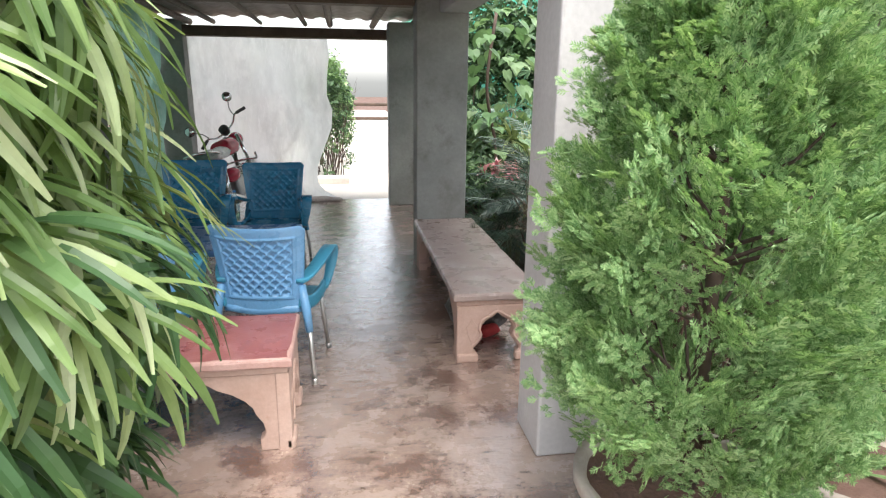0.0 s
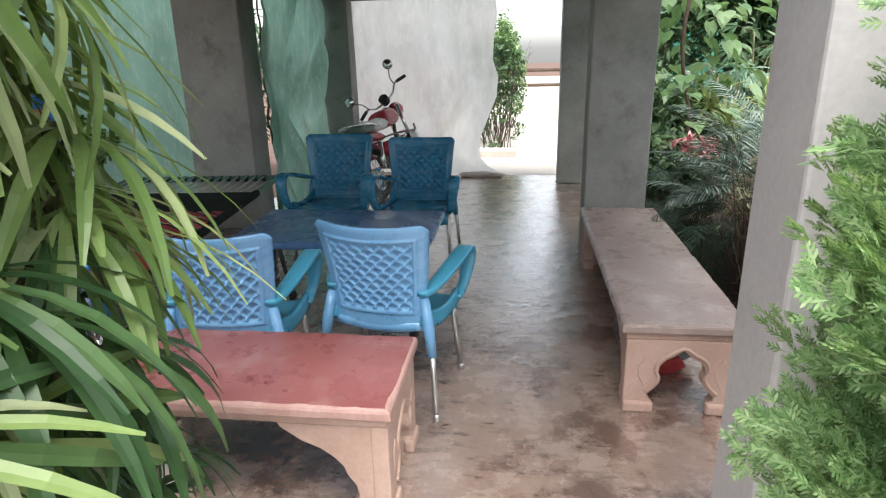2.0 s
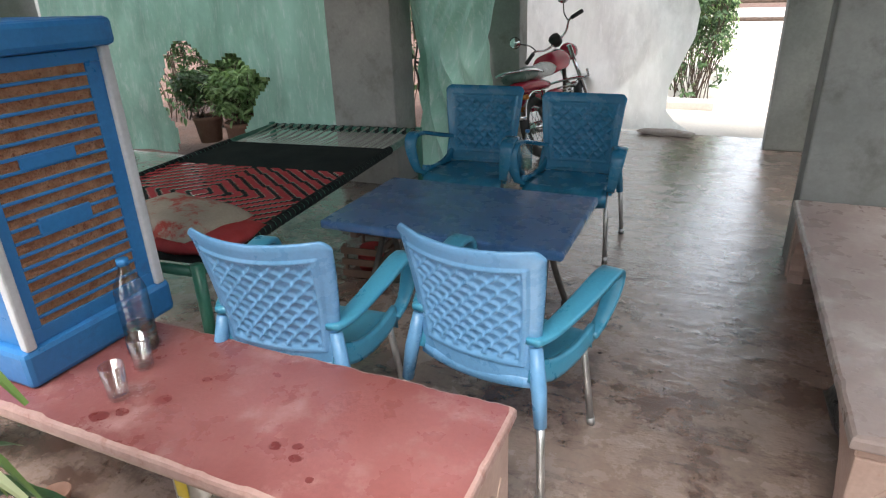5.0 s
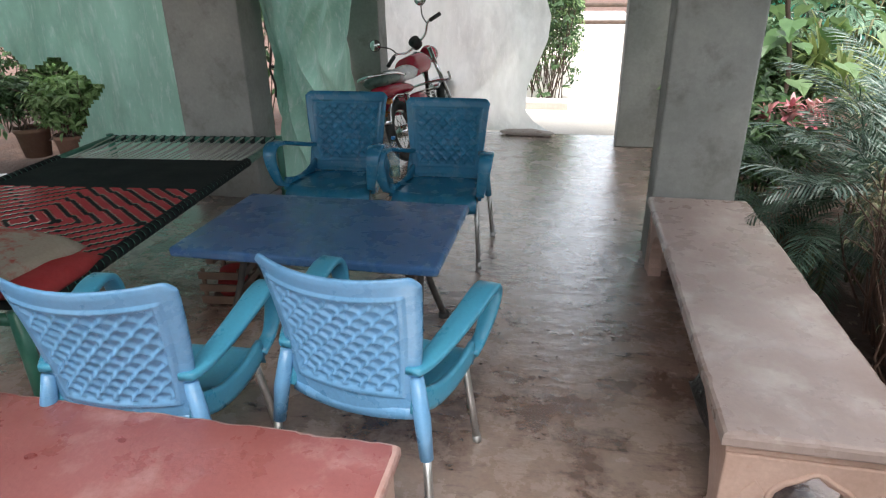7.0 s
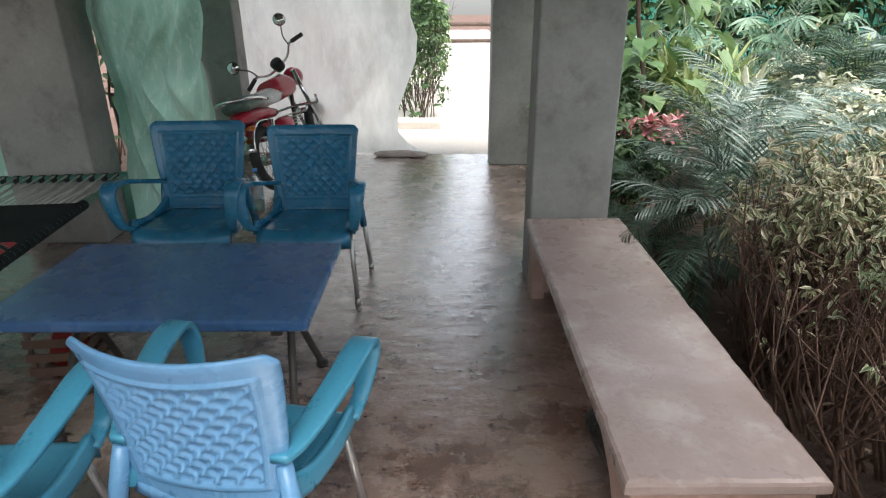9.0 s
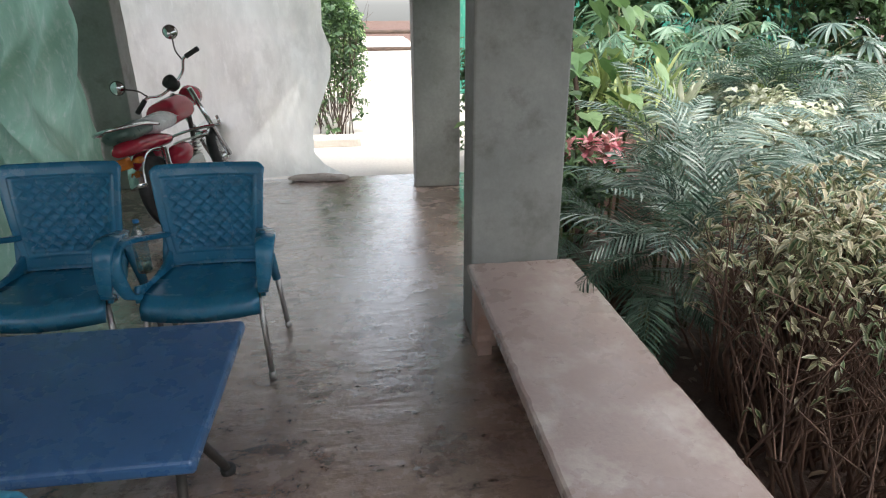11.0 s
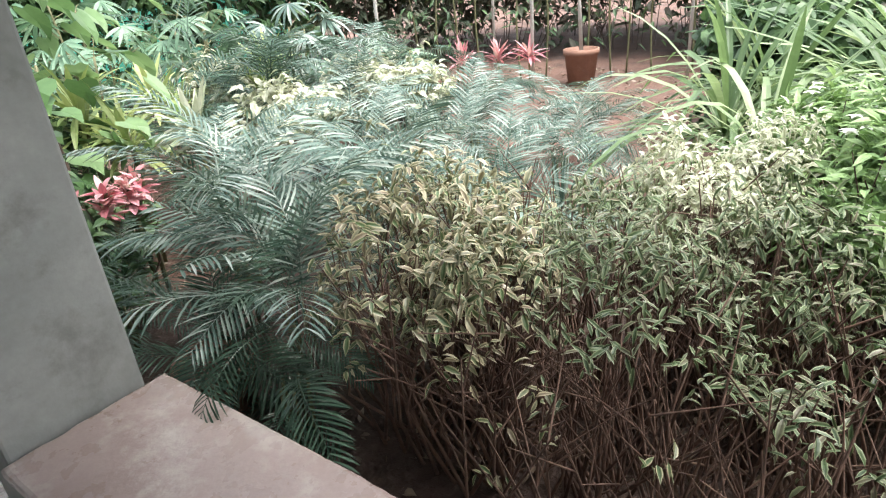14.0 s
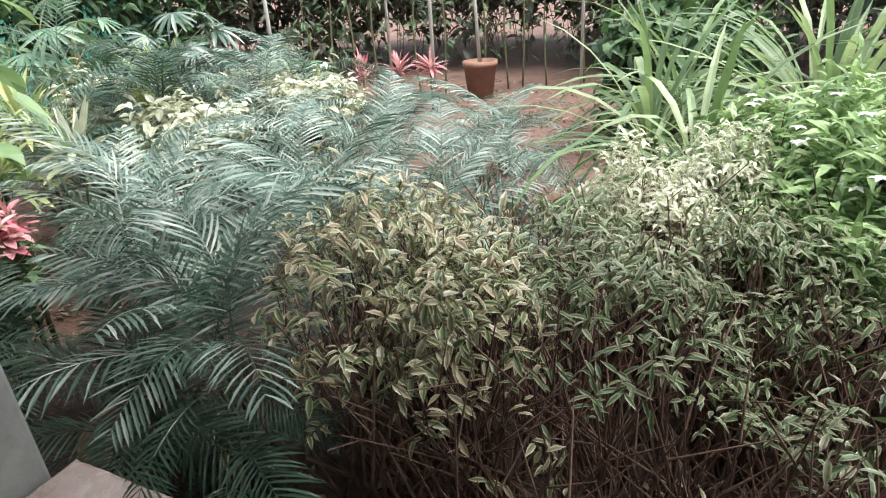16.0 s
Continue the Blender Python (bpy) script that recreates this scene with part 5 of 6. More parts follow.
def plant_pot(m, r, h, material, label, name="plant_pot", group="pots"):
    p = thing(name, m, label, "pot", group)
    part("pot_body", lathe([(0.0, 0.0), (r * 0.72, 0.0), (r * 0.94, h * 0.85), (r * 1.02, h * 0.86), (r * 1.02, h), (r * 0.92, h), (r * 0.88, h * 0.86), (0, h * 0.86)], 28), material, p, "", True)
    part("potting_soil", lathe([(0, h * 0.9), (r * 0.89, h * 0.88)], 20), SOIL, p, "", True)
    return p


plant_pot(pose(1.9, 1.96, 0), 0.36, 0.3, CEMENT_POT, "wide cement pot holding the conifer")
plant_pot(pose(2.62, 2.0, 0), 0.3, 0.28, CEMENT_POT, "cement pot beside the conifer")


BLADES = {}


def blade_kinds(material, length, width, droop):
    """Five blades of one kind, shared by all plants that bear it; each rises along +y."""
    key = (material.name, round(length, 2), width, round(droop, 2))
    if key not in BLADES:
        r = random.Random(len(BLADES))
        BLADES[key] = []
        for k in range(5):
            row = []
            for e in (0.1, 0.5, 0.9, 1.3):
                V, F = [], []
                strip(V, F, (0, 0, 0), (r.uniform(-0.1, 0.1), math.cos(e), math.sin(e)), UP, length * r.uniform(0.75, 1.1), width * r.uniform(0.8, 1.2), droop * r.uniform(0.5, 1.4), 6, 0.2, 0.1)
                row.append(raw_mesh("blade", V, F, material))
            BLADES[key].append(row)
    return BLADES[key]


def rosette(at, n, length, width, material, label, seed, name="dracaena", el=(0.2, 1.4), droop=0.8, stem=0.0, category="plant", group=""):
    """A tuft of long blades."""
    r = random.Random(seed)
    kinds = blade_kinds(material, length, width, droop)
    p = thing(name, at, label, category, group)
    for i in range(n):
        e = r.uniform(*el)
        me = kinds[r.randrange(5)][min(3, max(0, int((e + 0.1) / 0.4)))]
        part("blade", me, None, p, at=pose(0, 0, stem * r.uniform(0.82, 1.0), r.uniform(-8, 8), r.uniform(-10, 10), r.uniform(0, 360)))
    if stem:
        part("stem", tube([(0, 0, 0), (0.01, 0, stem)], 0.014, 7), CANE, p, "", True)
    return p


rosette(pose(2.62, 2.0, 0.22), 16, 0.3, 0.03, BRIGHT, "spiky green plant in a cement pot", 5, "aloe", (0.3, 1.2), 0.3)


# feather palms
def frond_mesh(seed, length, leaflet, material, pairs=23):
    """A feather leaf: arching rachis along +y with leaflets on both sides."""
    r = random.Random(seed)
    V, F = [], []
    line = []
    d, p = Vector((0, 0.75, 0.66)), Vector((0, 0, 0))
    for i in range(25):
        line.append(p.copy())
        d = (d + Vector((0, 0.01, -0.055))).normalized()
        p = p + d * length / 24
    for k in range(pairs):
        t = 0.14 + 0.85 * k / (pairs - 1)
        i = min(23, int(t * 24))
        base = line[i].lerp(line[i + 1], t * 24 - i)
        along = (line[i + 1] - line[i]).normalized()
        for s in (-1, 1):
            L = leaflet * math.sin(math.pi * (0.2 + 0.72 * t)) ** 0.8 * r.uniform(0.88, 1.08)
            way = Vector((s, 0, 0)) * 0.8 + along * (0.55 + 0.4 * t) + UP * (0.25 - 0.1 * t + r.uniform(-0.06, 0.06))
            strip(V, F, base, way, UP, L, 0.0165 * r.uniform(0.85, 1.15), 0.6 * r.uniform(0.6, 1.4), 3, 0.25, 0.1)
    o = len(V)
    for i, q in enumerate(line):
        w = 0.006 * (1 - i / 26)
        V += [q + Vector((w, 0, 0)), q + Vector((0, 0, w)), q + Vector((-w, 0, 0))]
        if i:
            a = o + 3 * (i - 1)
            F += [(a, a + 1, a + 4, a + 3), (a + 1, a + 2, a + 5, a + 4)]
    return raw_mesh("frond", V, F, material)


FRONDS = {m.name: [frond_mesh(40 + k, 0.85 + 0.1 * k, 0.27, m) for k in range(4)] for m in (FROND_BLUE, FROND_GREEN)}


def feather_palm(at, n, size, seed, material, label, low=0.15, name="feather_palm", group="feather palms", el=(-25, 42)):
    r = random.Random(seed)
    p = thing(name, at, label, "palm", group)
    for i in range(n):
        a = 360 * i / n * 2.4 + r.uniform(-25, 25)
        m = pose(0.05 * math.cos(radians(a)), 0.05 * math.sin(radians(a)), low * r.uniform(0.4, 1.3), r.uniform(*el), r.uniform(-20, 20), 0)
        m = pose(0, 0, 0, 0, 0, a) @ m @ Matrix.Scale(size * r.uniform(0.75, 1.15), 4)
        part("frond", FRONDS[material.name][r.randrange(4)], None, p, at=m)
    bm = bmesh.new()
    for i in range(6):
        a = i * 1.1
        tube([(0.04 * math.cos(a), 0.04 * math.sin(a), 0), (0.06 * math.cos(a), 0.06 * math.sin(a), low * 0.7)], 0.008, 6, bm)
    part("branchwork", bm, CANE, p, "", True)
    return p


for k, (x, y, n, s, low, mat) in enumerate((
        (2.25, 5.85, 22, 0.72, 0.35, FROND_GREEN), (2.24, 5.38, 15, 0.55, 0.5, FROND_GREEN), (2.6, 5.75, 15, 0.9, 0.55, FROND_BLUE), (2.75, 6.3, 16, 0.9, 0.7, FROND_BLUE),
        (3.2, 5.65, 16, 0.85, 0.55, FROND_BLUE), (3.75, 6.2, 18, 0.9, 0.6, FROND_BLUE), (3.35, 6.8, 18, 0.95, 0.6, FROND_BLUE),
        (3.9, 5.45, 18, 0.85, 0.5, FROND_BLUE), (4.5, 6.2, 18, 0.9, 0.5, FROND_BLUE), (2.25, 6.75, 16, 0.7, 0.4, FROND_GREEN),
        (3.3, 5.1, 16, 0.65, 0.5, FROND_BLUE), (4.7, 5.3, 16, 0.85, 0.5, FROND_BLUE),
        (5.3, 6.5, 18, 1.0, 0.6, FROND_BLUE), (5.2, 5.7, 16, 0.9, 0.5, FROND_BLUE), (6.0, 7.0, 18, 1.0, 0.55, FROND_GREEN), (4.4, 7.0, 18, 1.0, 0.65, FROND_BLUE), (6.2, 5.9, 16, 0.9, 0.4, FROND_BLUE),
        (5.0, 7.5, 18, 1.0, 0.75, FROND_BLUE), (5.7, 7.6, 18, 1.0, 0.7, FROND_BLUE), (3.75, 8.0, 18, 1.05, 0.75, FROND_GREEN), (4.4, 7.95, 18, 1.1, 0.8, FROND_GREEN), (5.1, 8.3, 18, 1.15, 0.85, FROND_GREEN), (5.8, 8.2, 18, 1.1, 0.75, FROND_GREEN), (4.5, 9.0, 18, 1.2, 1.0, FROND_GREEN))):
    feather_palm(pose(x, y, -0.07, 0, 0, 37 * k), n, s * (0.8 if k > 4 else 1.0), 100 + k, mat, "clump of blue-green feather palm fronds" if mat is FROND_BLUE else "dark green feather palm drooping beside the bench", low, el=(-60, 5) if k == 1 else (5, 58) if k in (2, 3, 4, 10) else (-15, 45) if mat is FROND_BLUE else (-25, 42))
plant_pot(pose(2.2, 5.85, -0.08), 0.17, 0.34, TERRACOTTA, "dark clay pot at the bench end")


# leafy shrubs
def shrub(at, lx, ly, h, n_leaves, leaf, wide, material, label, seed, stems=26, bottom=0.6, name="shrub", category="shrub", group="garden shrubs", droop=0.35, stem_mat=None, twigs=True):
    """Stems that fork upwards, and leaves in small sprays that crowd the top and the outside."""
    r = np.random.RandomState(seed)
    p = thing(name, at, label, category, group)
    bm = bmesh.new()
    for i in range(stems):
        x, y = (r.rand() - 0.5) * lx * 0.8, (r.rand() - 0.5) * ly * 0.8
        top = Vector((x * 1.2 + 0.1 * r.randn(), y * 1.2 + 0.1 * r.randn(), h * (0.6 + 0.4 * r.rand())))
        mid = Vector((x, y, h * 0.35)) + Vector((0.07 * r.randn(), 0.07 * r.randn(), 0.04 * r.randn()))
        tube([(x * 0.6 + 0.06 * r.randn(), y * 0.6 + 0.06 * r.randn(), 0), mid, top], [0.009, 0.006, 0.002], 5, bm, caps=False)
        for q in range(3):
            a = mid.lerp(top, r.rand() * 0.8)
            tube([a, a + Vector((0.11 * r.randn(), 0.11 * r.randn(), 0.12 + 0.14 * r.rand()))], [0.004, 0.0015], 4, bm, caps=False)
    tagged(part("branchwork", bm, stem_mat or TWIG, p, "", True), kind="stuff")
    sprays = n_leaves // 7
    th = r.rand(sprays) * 2 * np.pi
    rad = np.sqrt(r.rand(sprays)) ** 0.8
    gx, gy = rad * np.cos(th) * lx / 2, rad * np.sin(th) * ly / 2
    lump = np.array([noise.noise(Vector((at.translation.x + a, at.translation.y + b, seed)) * 2.5) for a, b in zip(gx, gy)])
    topz = h * (1 + 0.24 * lump + 0.05 * r.randn(sprays)) * (1 - 0.25 * rad ** 3)
    lowz = h * (bottom + 0.12 * r.randn(sprays)) * (1 - 0.25 * rad ** 4)
    gz = lowz + (topz - lowz) * (1 - r.rand(sprays) ** 2.3 * (0.3 + 0.7 * rad))
    c = np.stack([gx, gy, gz], 1)
    out = unit(np.stack([gx / lx, gy / ly, 0.35 + 0.3 * r.rand(sprays)], 1) + 0.35 * r.randn(sprays, 3))
    idx = np.repeat(np.arange(sprays), 7)
    k = np.tile(np.arange(7), sprays)
    base = c[idx] + out[idx] * (k[:, None] - 3) * leaf * 0.35
    side = unit(np.cross(out[idx], np.array([0, 0, 1.0]) + 0.01 * r.randn(len(idx), 3)))
    D = out[idx] * 0.5 + side * np.where(k % 2, 1, -1)[:, None] * 0.9 + 0.5 * r.randn(len(idx), 3)
    D[:, 2] -= droop * r.uniform(0.2, 2.4, len(idx))
    N = np.array([0, 0, 1.0]) + 0.5 * out[idx] + 0.3 * r.randn(len(idx), 3)
    L = leaf * (0.65 + 0.6 * r.rand(len(idx)))
    tagged(part("leaves", leaves("leaves", base, D, N, L, L * wide, material), None, p), kind="stuff")
    return p


FIG = "yellow and green variegated fig shrub"
THIN_FIG = "thin-leaved green fig shrub"
for k, (x, y, lx, ly, h, n, mat, lab) in enumerate((
        (2.64, 5.06, 0.8, 0.62, 1.03, 1300, VARIEGATED, FIG), (2.98, 4.98, 0.7, 0.6, 1.06, 1100, VARIEGATED, FIG), (2.6, 4.72, 0.62, 0.5, 0.98, 900, VARIEGATED, FIG),
        (2.72, 4.22, 0.75, 0.7, 0.96, 850, GREEN_FIG, THIN_FIG), (2.8, 3.6, 0.75, 0.75, 0.92, 700, GREEN_FIG, THIN_FIG), (2.95, 2.9, 0.75, 0.8, 0.95, 600, GREEN_FIG, THIN_FIG),
        (3.12, 4.5, 0.6, 0.55, 1.0, 1100, GREEN_FIG, THIN_FIG), (3.15, 3.9, 0.6, 0.6, 1.0, 1100, GREEN_FIG, THIN_FIG),
        (3.45, 4.27, 0.6, 0.5, 1.02, 2600, CREAM, "cream-leaved variegated shrub by the figs"), (3.82, 4.05, 0.55, 0.5, 1.02, 2400, CREAM, "cream-leaved variegated shrub by the figs"))):
    slim = mat is GREEN_FIG
    shrub(pose(x, y, -0.09), lx, ly, h, n, 0.052 if slim else 0.042 if mat is CREAM else 0.055, 0.27 if slim else 0.37, mat, lab, 200 + k, stems=45, bottom=0.82 if slim else 0.64, stem_mat=FIG_TWIG)
for k, (x, y) in enumerate(((2.4, 4.3), (2.4, 3.85), (2.45, 3.3), (2.5, 2.7))):
    shrub(pose(x, y, -0.09), 0.5, 0.6, 0.8, 49, 0.05, 0.32, GREEN_FIG if k else VARIEGATED, "nearly bare fig stems with few leaves", 220 + k, stems=26, bottom=0.45, stem_mat=FIG_TWIG)
# flowering shrub
for k, (x, y, lx, ly, h) in enumerate(((3.6, 3.5, 0.9, 0.8, 1.16), (4.1, 3.75, 1.0, 0.8, 1.16), (3.65, 2.75, 0.9, 0.8, 1.12))):
    fs = shrub(pose(x, y, -0.09), lx, ly, h, 3800, 0.085, 0.3, BRIGHT, "bright green shrub with small white flowers", 230 + k, name="flowering_shrub", bottom=0.45, droop=0.0)
    r = np.random.RandomState(300 + k)
    P, Dd, Nn = [], [], []
    for i in range(16):
        a, q = r.rand() * 6.28, 0.45 * math.sqrt(r.rand())
        c = np.array([q * math.cos(a) * lx, q * math.sin(a) * ly, h * (1.0 + 0.05 * r.randn())])
        for j in range(5):
            b = j * 1.2566 + a
            P.append(c), Dd.append((math.cos(b), math.sin(b), 0.25)), Nn.append((0, 0, 1))
    tagged(part("blossom", leaves("blossom", P, Dd, Nn, 0.034, 0.02, WHITE_PETAL), None, fs, "small white five-petalled flowers"), kind="stuff")

# tall strap-leaved plants
for k, (x, y, n, L) in enumerate(((4.4, 4.2, 46, 0.95), (4.75, 3.6, 50, 1.1), (4.95, 4.5, 46, 1.1), (5.3, 3.6, 50, 1.25), (5.7, 4.4, 44, 1.15), (5.0, 2.9, 46, 1.25), (6.2, 3.6, 46, 1.3))):
    rosette(pose(x, y, -0.1), n, L * 1.1, 0.046, STRAP, "tall arching strap-leaved plant", 400 + k, "strap_plant", (0.35, 1.4), 1.7, 0.75, group="strap plants")
for k, (x, y) in enumerate(((3.0, 5.35), (3.55, 5.05), (4.2, 5.2), (4.3, 4.9))):
    rosette(pose(x, y, -0.08), 40, 0.5, 0.016, FROND_BLUE, "tuft of thin blue-green blades", 420 + k, "grass_tuft", (0.4, 1.5), 0.8, 0.3, group="grass tufts")

# far bed: dracaenas, fan palms, pink cordylines
for k, (x, y, h, L, mat) in enumerate(((3.35, 8.75, 0.75, 0.4, LIME), (3.9, 8.6, 0.8, 0.42, LIME), (4.75, 8.5, 0.85, 0.36, LIME), (5.2, 8.9, 1.0, 0.4, LIME), (4.25, 9.3, 0.9, 0.42, CREAM), (3.1, 9.3, 0.8, 0.42, BRIGHT), (2.7, 8.6, 0.6, 0.38, MIDGREEN))):
    rosette(pose(x, y, -0.08), 34, L, 0.04, mat, "yellow-green dracaena rosette on a thin stem", 440 + k, "dracaena", (-0.1, 1.4), 0.7, h, group="dracaenas")
for k, (x, y, h, mat) in enumerate(((3.05, 7.75, 0.95, LIME), (3.45, 7.6, 0.9, CREAM), (2.95, 8.1, 1.1, LIME), (3.6, 8.3, 1.05, LIME))):
    rosette(pose(x, y, -0.08), 40, 0.42, 0.045, mat, "pale yellow-green dracaena with striped arching blades", 450 + k, "dracaena", (-0.1, 1.4), 0.7, h, group="dracaenas")
for k, (x, y, h) in enumerate(((2.9, 10.2, 1.5), (3.9, 10.3, 1.6), (5.0, 10.0, 1.5), (5.9, 9.6, 1.4), (6.6, 8.9, 1.2), (4.6, 11.4, 1.9))):
    fan_palm(pose(x, y, -0.1), 5, h, 0.95, 40, 460 + k, 0.36, 0.04, LADY_DARK if k % 3 else FROND_BLUE, "dark green fan palm in the back bed", "fan_palm", 0.8, group="back fan palms")
for k, (x, y, s) in enumerate(((2.45, 6.95, 1.4), (2.62, 7.05, 1.35), (2.35, 7.15, 1.25), (2.75, 7.2, 1.35), (6.4, 9.3, 1.2), (6.75, 9.0, 1.1), (5.8, 8.1, 1.1), (8.3, 8.1, 1.0), (8.6, 7.8, 1.0), (7.9, 8.4, 1.0))):
    rosette(pose(x, y, -0.08), 48 if k < 4 else 34, 0.12 if k < 4 else 0.32, 0.04, PINK, "pink-red cordyline leaves on a short stem", 480 + k, "cordyline", (0.0, 1.3), 0.5, s * 0.6, group="pink cordylines")
for k, (x, y) in enumerate(((4.7, 8.9), (5.6, 8.0), (5.2, 7.2), (4.2, 7.5))):
    shrub(pose(x, y, -0.09), 0.9, 0.8, 1.0, 1700, 0.085, 0.6, CREAM, "white-leaved low shrub among the palms", 500 + k, stems=14)
plant_pot(pose(9.6, 7.5, -0.1), 0.25, 0.52, TERRACOTTA, "tall terracotta pot on bare soil")
single("potted_sapling", tube([(9.6, 7.5, 0.4), (9.58, 7.53, 1.2), (9.62, 7.5, 2.4)], [0.03, 0.024, 0.016], 8), POLE, "bare pale sapling stem in the terracotta pot", "sapling", smooth=True)
for k, (x, y, h) in enumerate(((7.5, 9.45, 3.0), (8.6, 7.75, 3.0), (10.5, 9.5, 3.2), (10.3, 6.2, 3.0), (9.2, 5.3, 3.0))):
    single("garden_pole", tube([(x, y, -0.12), (x + 0.03, y, h / 2), (x - 0.04 * (k % 3), y + 0.04, h)], 0.024, 8), POLE, "thin pale pole standing in the garden bed", "pole", group="garden poles", smooth=True)

for k in range(16):
    x, y, h = 8.0 + 3.6 * ((k * 0.618) % 1.0), 4.6 + 5.6 * ((k * 0.382 + 0.1) % 1.0), 1.8 + 0.8 * ((k * 0.71) % 1.0)
    sap = thing("sapling", pose(x, y, -0.1, 0, 0, 67 * k), "thin young tree with a slim grey-green stem", "sapling", "young trees")
    part("stem", tube(smooth_line([(0, 0, 0), (0.04, 0.02, h * 0.4), (-0.02, 0.03, h * 0.75), (0.03, 0, h)], 3), [0.014] * 5 + [0.009] * 5, 6), CANE, sap, "", True)
    r = np.random.RandomState(900 + k)
    z = 0.5 + (h - 0.4) * r.rand(46) ** 0.7
    az = r.rand(46) * 6.283
    P = np.stack([0.04 * np.cos(az), 0.04 * np.sin(az), z], 1)
    D = np.stack([np.cos(az), np.sin(az), 0.4 * r.randn(46) - 0.2], 1)
    tagged(part("leaves", leaves("leaves", P + 0.12 * D * r.rand(46, 1), D, np.array([0, 0, 1.0]) + 0.3 * r.randn(46, 3), 0.16, 0.05, MIDGREEN), None, sap), kind="stuff")

# climber with large leaves behind the garden column
r = np.random.RandomState(77)
cm = thing("leafy_climber", pose(2.55, 7.75, -0.1), "climber with large glossy light green leaves", "climber")
V, F = [], []
for i in range(170):
    z = 0.5 + 2.1 * r.rand()
    a = r.rand() * 6.28
    q = 0.25 + 0.35 * r.rand()
    c = Vector((q * math.cos(a) * 1.3, q * math.sin(a), z))
    d = (Vector((math.cos(a), math.sin(a), -0.7)) + 0.4 * Vector(r.randn(3))).normalized()
    s = d.cross(UP).normalized()
    n = s.cross(d)
    L = 0.13 + 0.1 * r.rand()
    o = len(V)
    outline = [(0.0, 0.0), (-0.12, 0.28), (0.1, 0.48), (0.45, 0.45), (0.8, 0.2), (1.05, 0.0)]
    V += [c, c + d * L * 0.45, c + d * L * 1.05 - n * L * 0.2]
    for sg in (1, -1):
        V += [c + d * L * u + s * sg * L * w + n * L * 0.12 * w for u, w in outline[1:5]]
    for sg in (0, 1):
        b = o + 3 + 4 * sg
        F += [(o, b, b + 1), (o, b + 1, o + 1), (o + 1, b + 1, b + 2), (o + 1, b + 2, b + 3), (o + 1, b + 3, o + 2)]
part("climber_leaves", raw_mesh("climber_leaves", V, F, BIGLEAF), None, cm)
part("vine_stem", tube(smooth_line([(0, 0, 0), (0.1, 0.05, 0.9), (-0.05, 0, 1.7), (0.05, 0.02, 2.6)], 4), 0.02, 7), TWIG, cm, "", True)
for k, (x, y, h) in enumerate(((2.3, 7.2, 0.85), (2.6, 8.3, 1.2), (2.35, 9.4, 1.5), (2.9, 9.0, 1.1))):
    shrub(pose(x, y, -0.09), 0.8, 0.8, h, 1500, 0.1, 0.45, MIDGREEN, "dense green garden shrub", 520 + k, stems=16, bottom=0.15)

# vine-grown screen along the path, low border and steps
for k, (x, y, lx, ly, h) in enumerate(((0.5, 11.5, 0.8, 0.8, 1.75), (0.46, 12.4, 0.9, 1.0, 1.95), (0.5, 13.5, 0.9, 1.1, 1.9), (0.55, 14.7, 0.9, 1.2, 1.8))):
    shrub(pose(x, y, -0.04), lx, ly, h, 2000, 0.085, 0.55, BRIGHT if k % 2 else MIDGREEN, "vine-covered hedge beside the path", 540 + k, stems=16, bottom=0.08, name="hedge", category="hedge", group="path hedge")
single("border_stone", box(0.2, 10.7, -0.05, 0.85, 10.95, 0.09, 0.03), SAND, "low stone border at the hedge foot", "border")
for k in range(2):
    single("path_rail", tube([(-1.0, 21.0, 0.5 + 0.45 * k), (6.0, 21.0, 0.5 + 0.45 * k)], 0.055, 8), TWIG, "long brown rail across the path end", "rail", group="path rails", smooth=True)
for k in range(3):
    single("rail_post", tube([(-0.9 + 3.4 * k, 21.08, -0.1), (-0.9 + 3.4 * k, 21.08, 1.1)], 0.06, 8), TWIG, "brown post carrying the path rails", "post", group="rail posts", smooth=True)


# woods and shrubs that close the garden
def thicket(x, y, lx, ly, h, n, seed, mat, leaf=0.16, label="dark shaded trees and undergrowth"):
    return shrub(pose(x, y, -0.12), lx, ly, h, n, leaf, 0.45, mat, label, seed, stems=16, bottom=0.1, name="tree", category="tree", group="garden trees")


for k, (x, y, lx, ly, h, n, mat) in enumerate((
        (12.8, 5.5, 2.2, 2.6, 3.4, 3000, DEEP), (13.2, 8.0, 2.2, 2.6, 3.6, 3000, DEEP), (12.4, 10.5, 2.4, 2.6, 3.4, 3000, DEEP), (10.8, 12.6, 2.6, 2.4, 3.4, 3000, DEEP),
        (8.4, 13.2, 2.6, 2.4, 3.4, 3000, MIDGREEN), (6.2, 13.6, 2.4, 2.2, 3.2, 3000, MIDGREEN), (4.2, 13.8, 2.2, 2.2, 3.2, 2600, MIDGREEN), (11.8, 3.2, 2.2, 2.4, 3.2, 2600, DEEP),
        (9.4, 1.8, 2.4, 2.4, 3.0, 2600, DEEP), (7.6, 1.2, 2.2, 2.2, 2.8, 2600, MIDGREEN), (5.2, 0.6, 2.0, 2.0, 2.6, 2400, MIDGREEN), (7.8, 4.6, 1.2, 1.2, 1.2, 1400, MIDGREEN),
        (3.6, 0.2, 1.6, 1.8, 2.2, 2000, MIDGREEN))):
    thicket(x, y, lx * 1.15, ly * 1.15, h, int(n * 1.8), 600 + k, mat, 0.22)
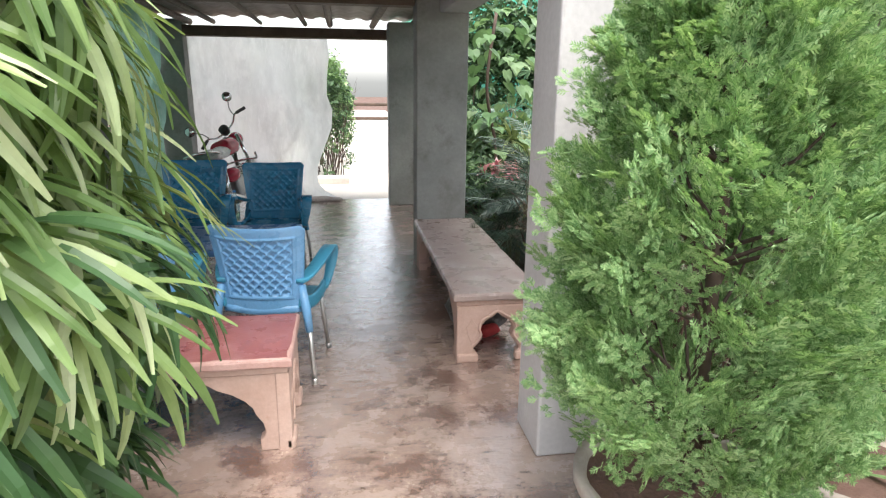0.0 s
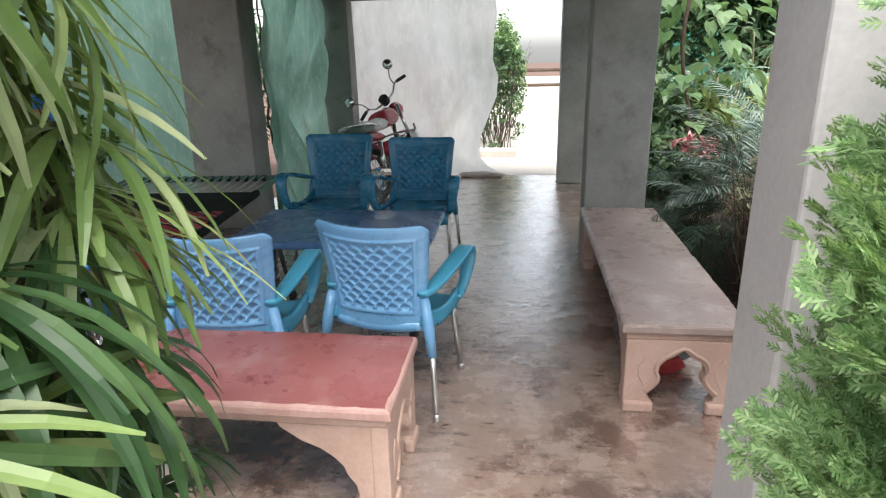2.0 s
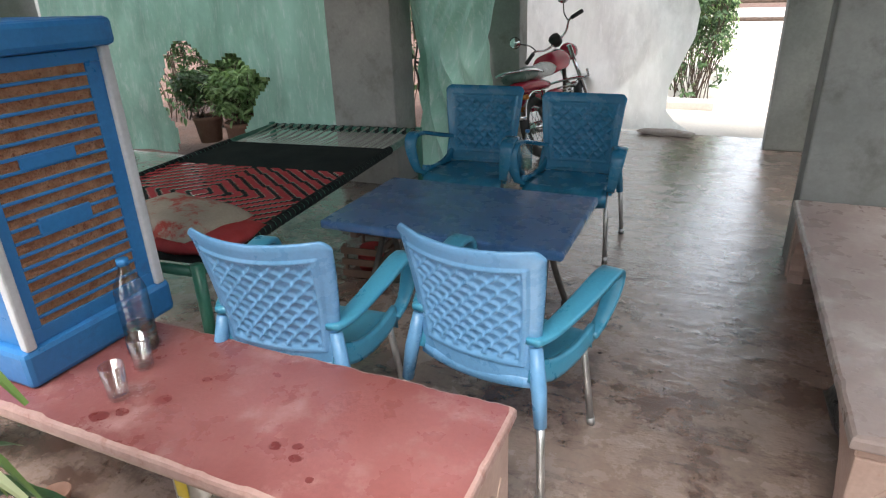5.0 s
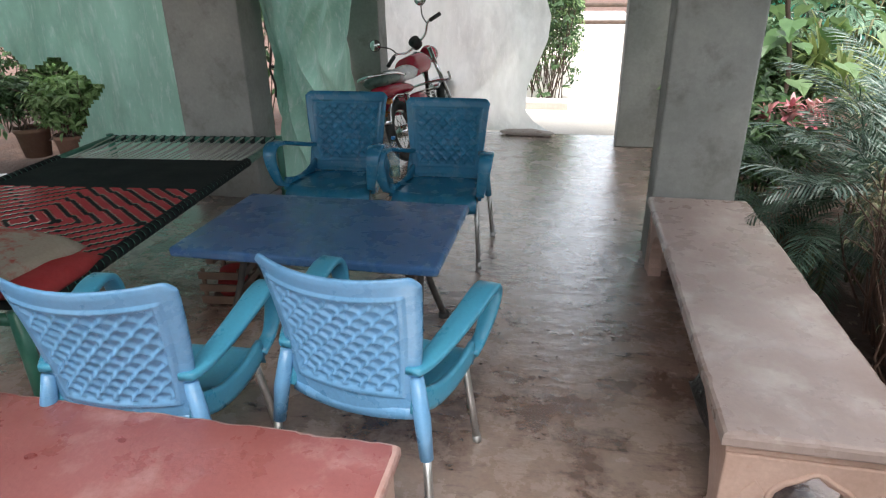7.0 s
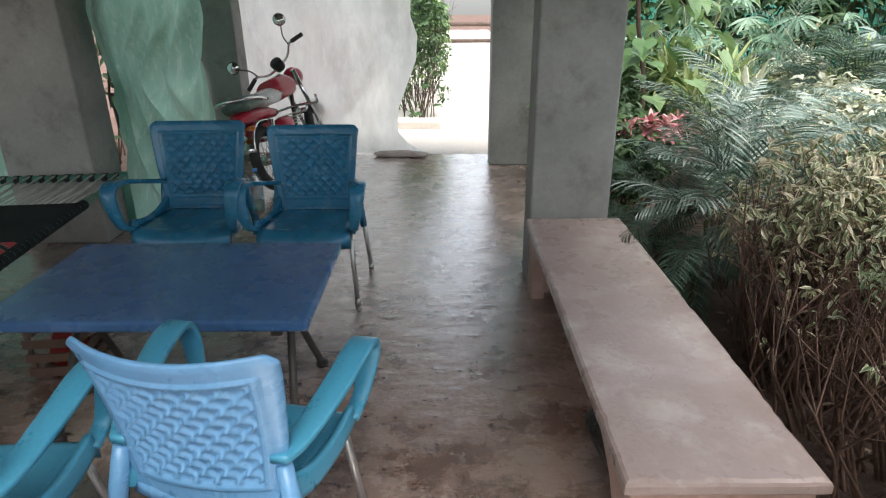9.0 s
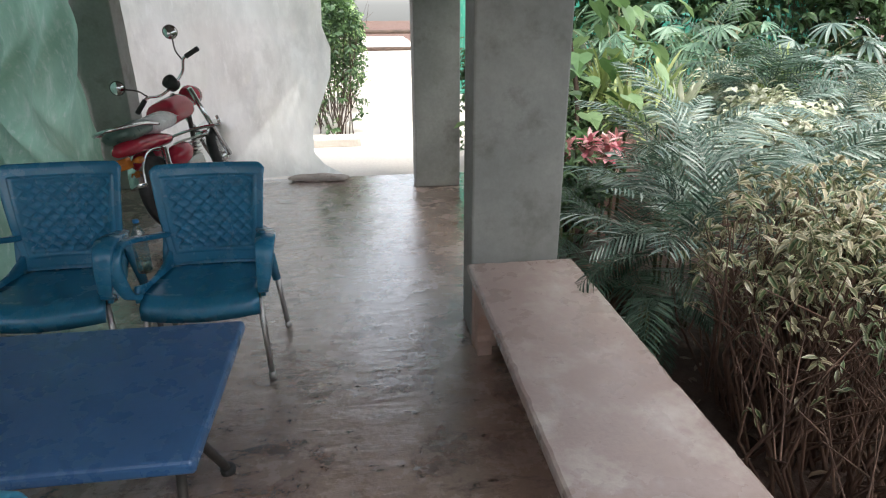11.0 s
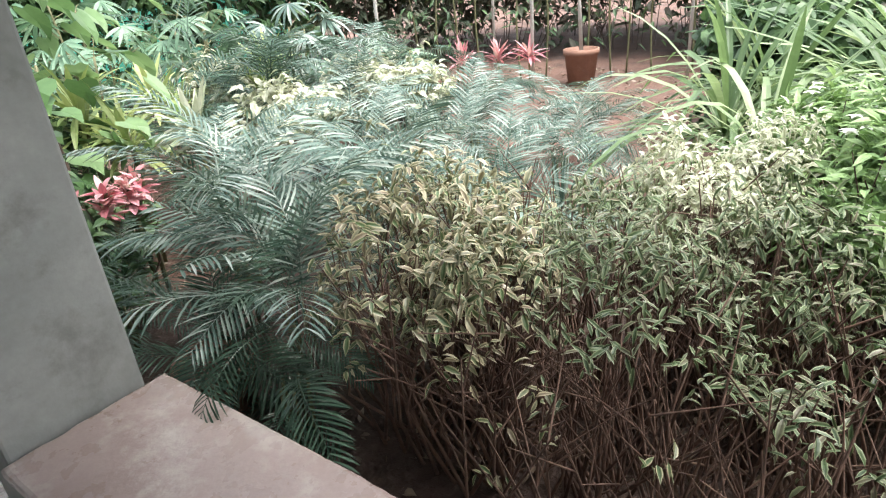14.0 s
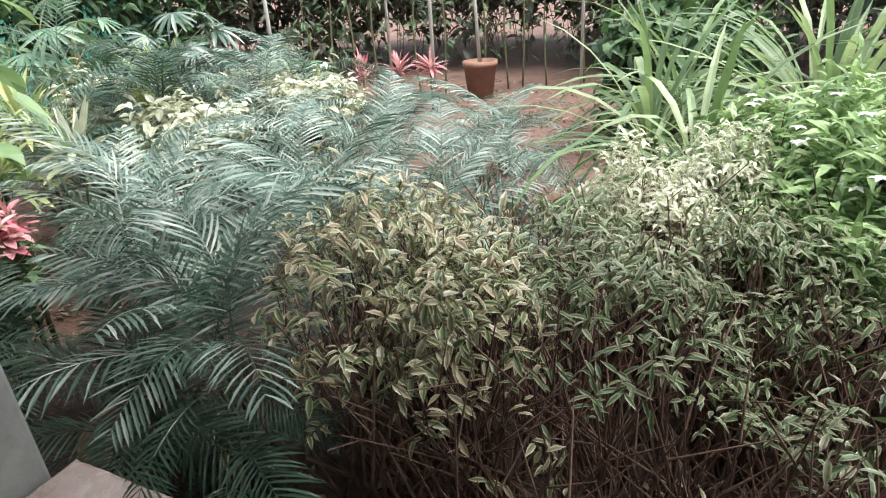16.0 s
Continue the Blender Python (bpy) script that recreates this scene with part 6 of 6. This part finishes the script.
for k, (x, y) in enumerate(((15.5, 4.0), (15.8, 7.2), (15.6, 10.4), (14.0, 13.2), (11.4, 15.0), (14.6, 1.2), (11.8, 0.2))):
    thicket(x, y, 3.4, 3.4, 4.2, 4200, 700 + k, DEEP, 0.36)
for k, (x, y) in enumerate(((-4.6, 9.2), (-6.6, 9.0), (-3.0, 9.4), (-5.3, 8.6))):
    thicket(x, y, 1.8, 1.6, 2.2, 1800, 640 + k, MIDGREEN, 0.12, "green shrubs growing behind the plastic sheet")
for k, (x, y, h) in enumerate(((-4.15, 7.55, 0.9), (-3.55, 7.35, 0.62), (-3.15, 7.45, 0.7), (-4.5, 7.35, 0.55), (-3.85, 7.15, 0.5), (-4.05, 8.05, 1.1), (-3.45, 7.95, 0.95))):
    plant_pot(pose(x, y, 0.0), 0.17, 0.3, TERRACOTTA, "terracotta pot behind the torn sheet")
    shrub(pose(x, y, 0.26), 0.6, 0.5, h, 1900, 0.085, 0.5, BRIGHT if k in (0, 1, 4) else MIDGREEN, "leafy pot plant behind the torn sheet", 660 + k, stems=10, bottom=0.3, name="pot_plant", category="plant", group="pot plants")
net = bmesh.new()
nv = [[net.verts.new((2.2 + 9.0 * i / 30, 15.4 + 0.08 * math.sin(i * 1.9), -0.1 + 4.2 * j)) for i in range(31)] for j in (0, 1)]
for i in range(30):
    net.faces.new((nv[0][i], nv[0][i + 1], nv[1][i + 1], nv[1][i]))
tagged(single("shade_net", net, GREEN_NET, "green shade net fence behind the garden", "net"), kind="structure")

# fallen leaves on the soil
LITTER = foliage("dry fallen leaves", [(0.2, 0.12, 0.07), (0.32, 0.22, 0.14), (0.13, 0.07, 0.045), (0.4, 0.32, 0.24)], 0.7, 0.1)
r = np.random.RandomState(91)
n = 5000
P = np.stack([2.0 + 9 * r.rand(n) ** 1.6, 2.0 + 9 * r.rand(n), -0.085 + 0.02 * r.rand(n)], 1)
D = np.stack([r.randn(n), r.randn(n), 0.25 * r.randn(n)], 1)
tagged(new("fallen_leaves", leaves("fallen_leaves", P, D, np.array([0, 0, 1.0]) + 0.4 * r.randn(n, 3), 0.05 + 0.05 * r.rand(n), 0.025 + 0.02 * r.rand(n), LITTER)), "dry fallen leaves on the garden soil", "leaf litter", kind="stuff")
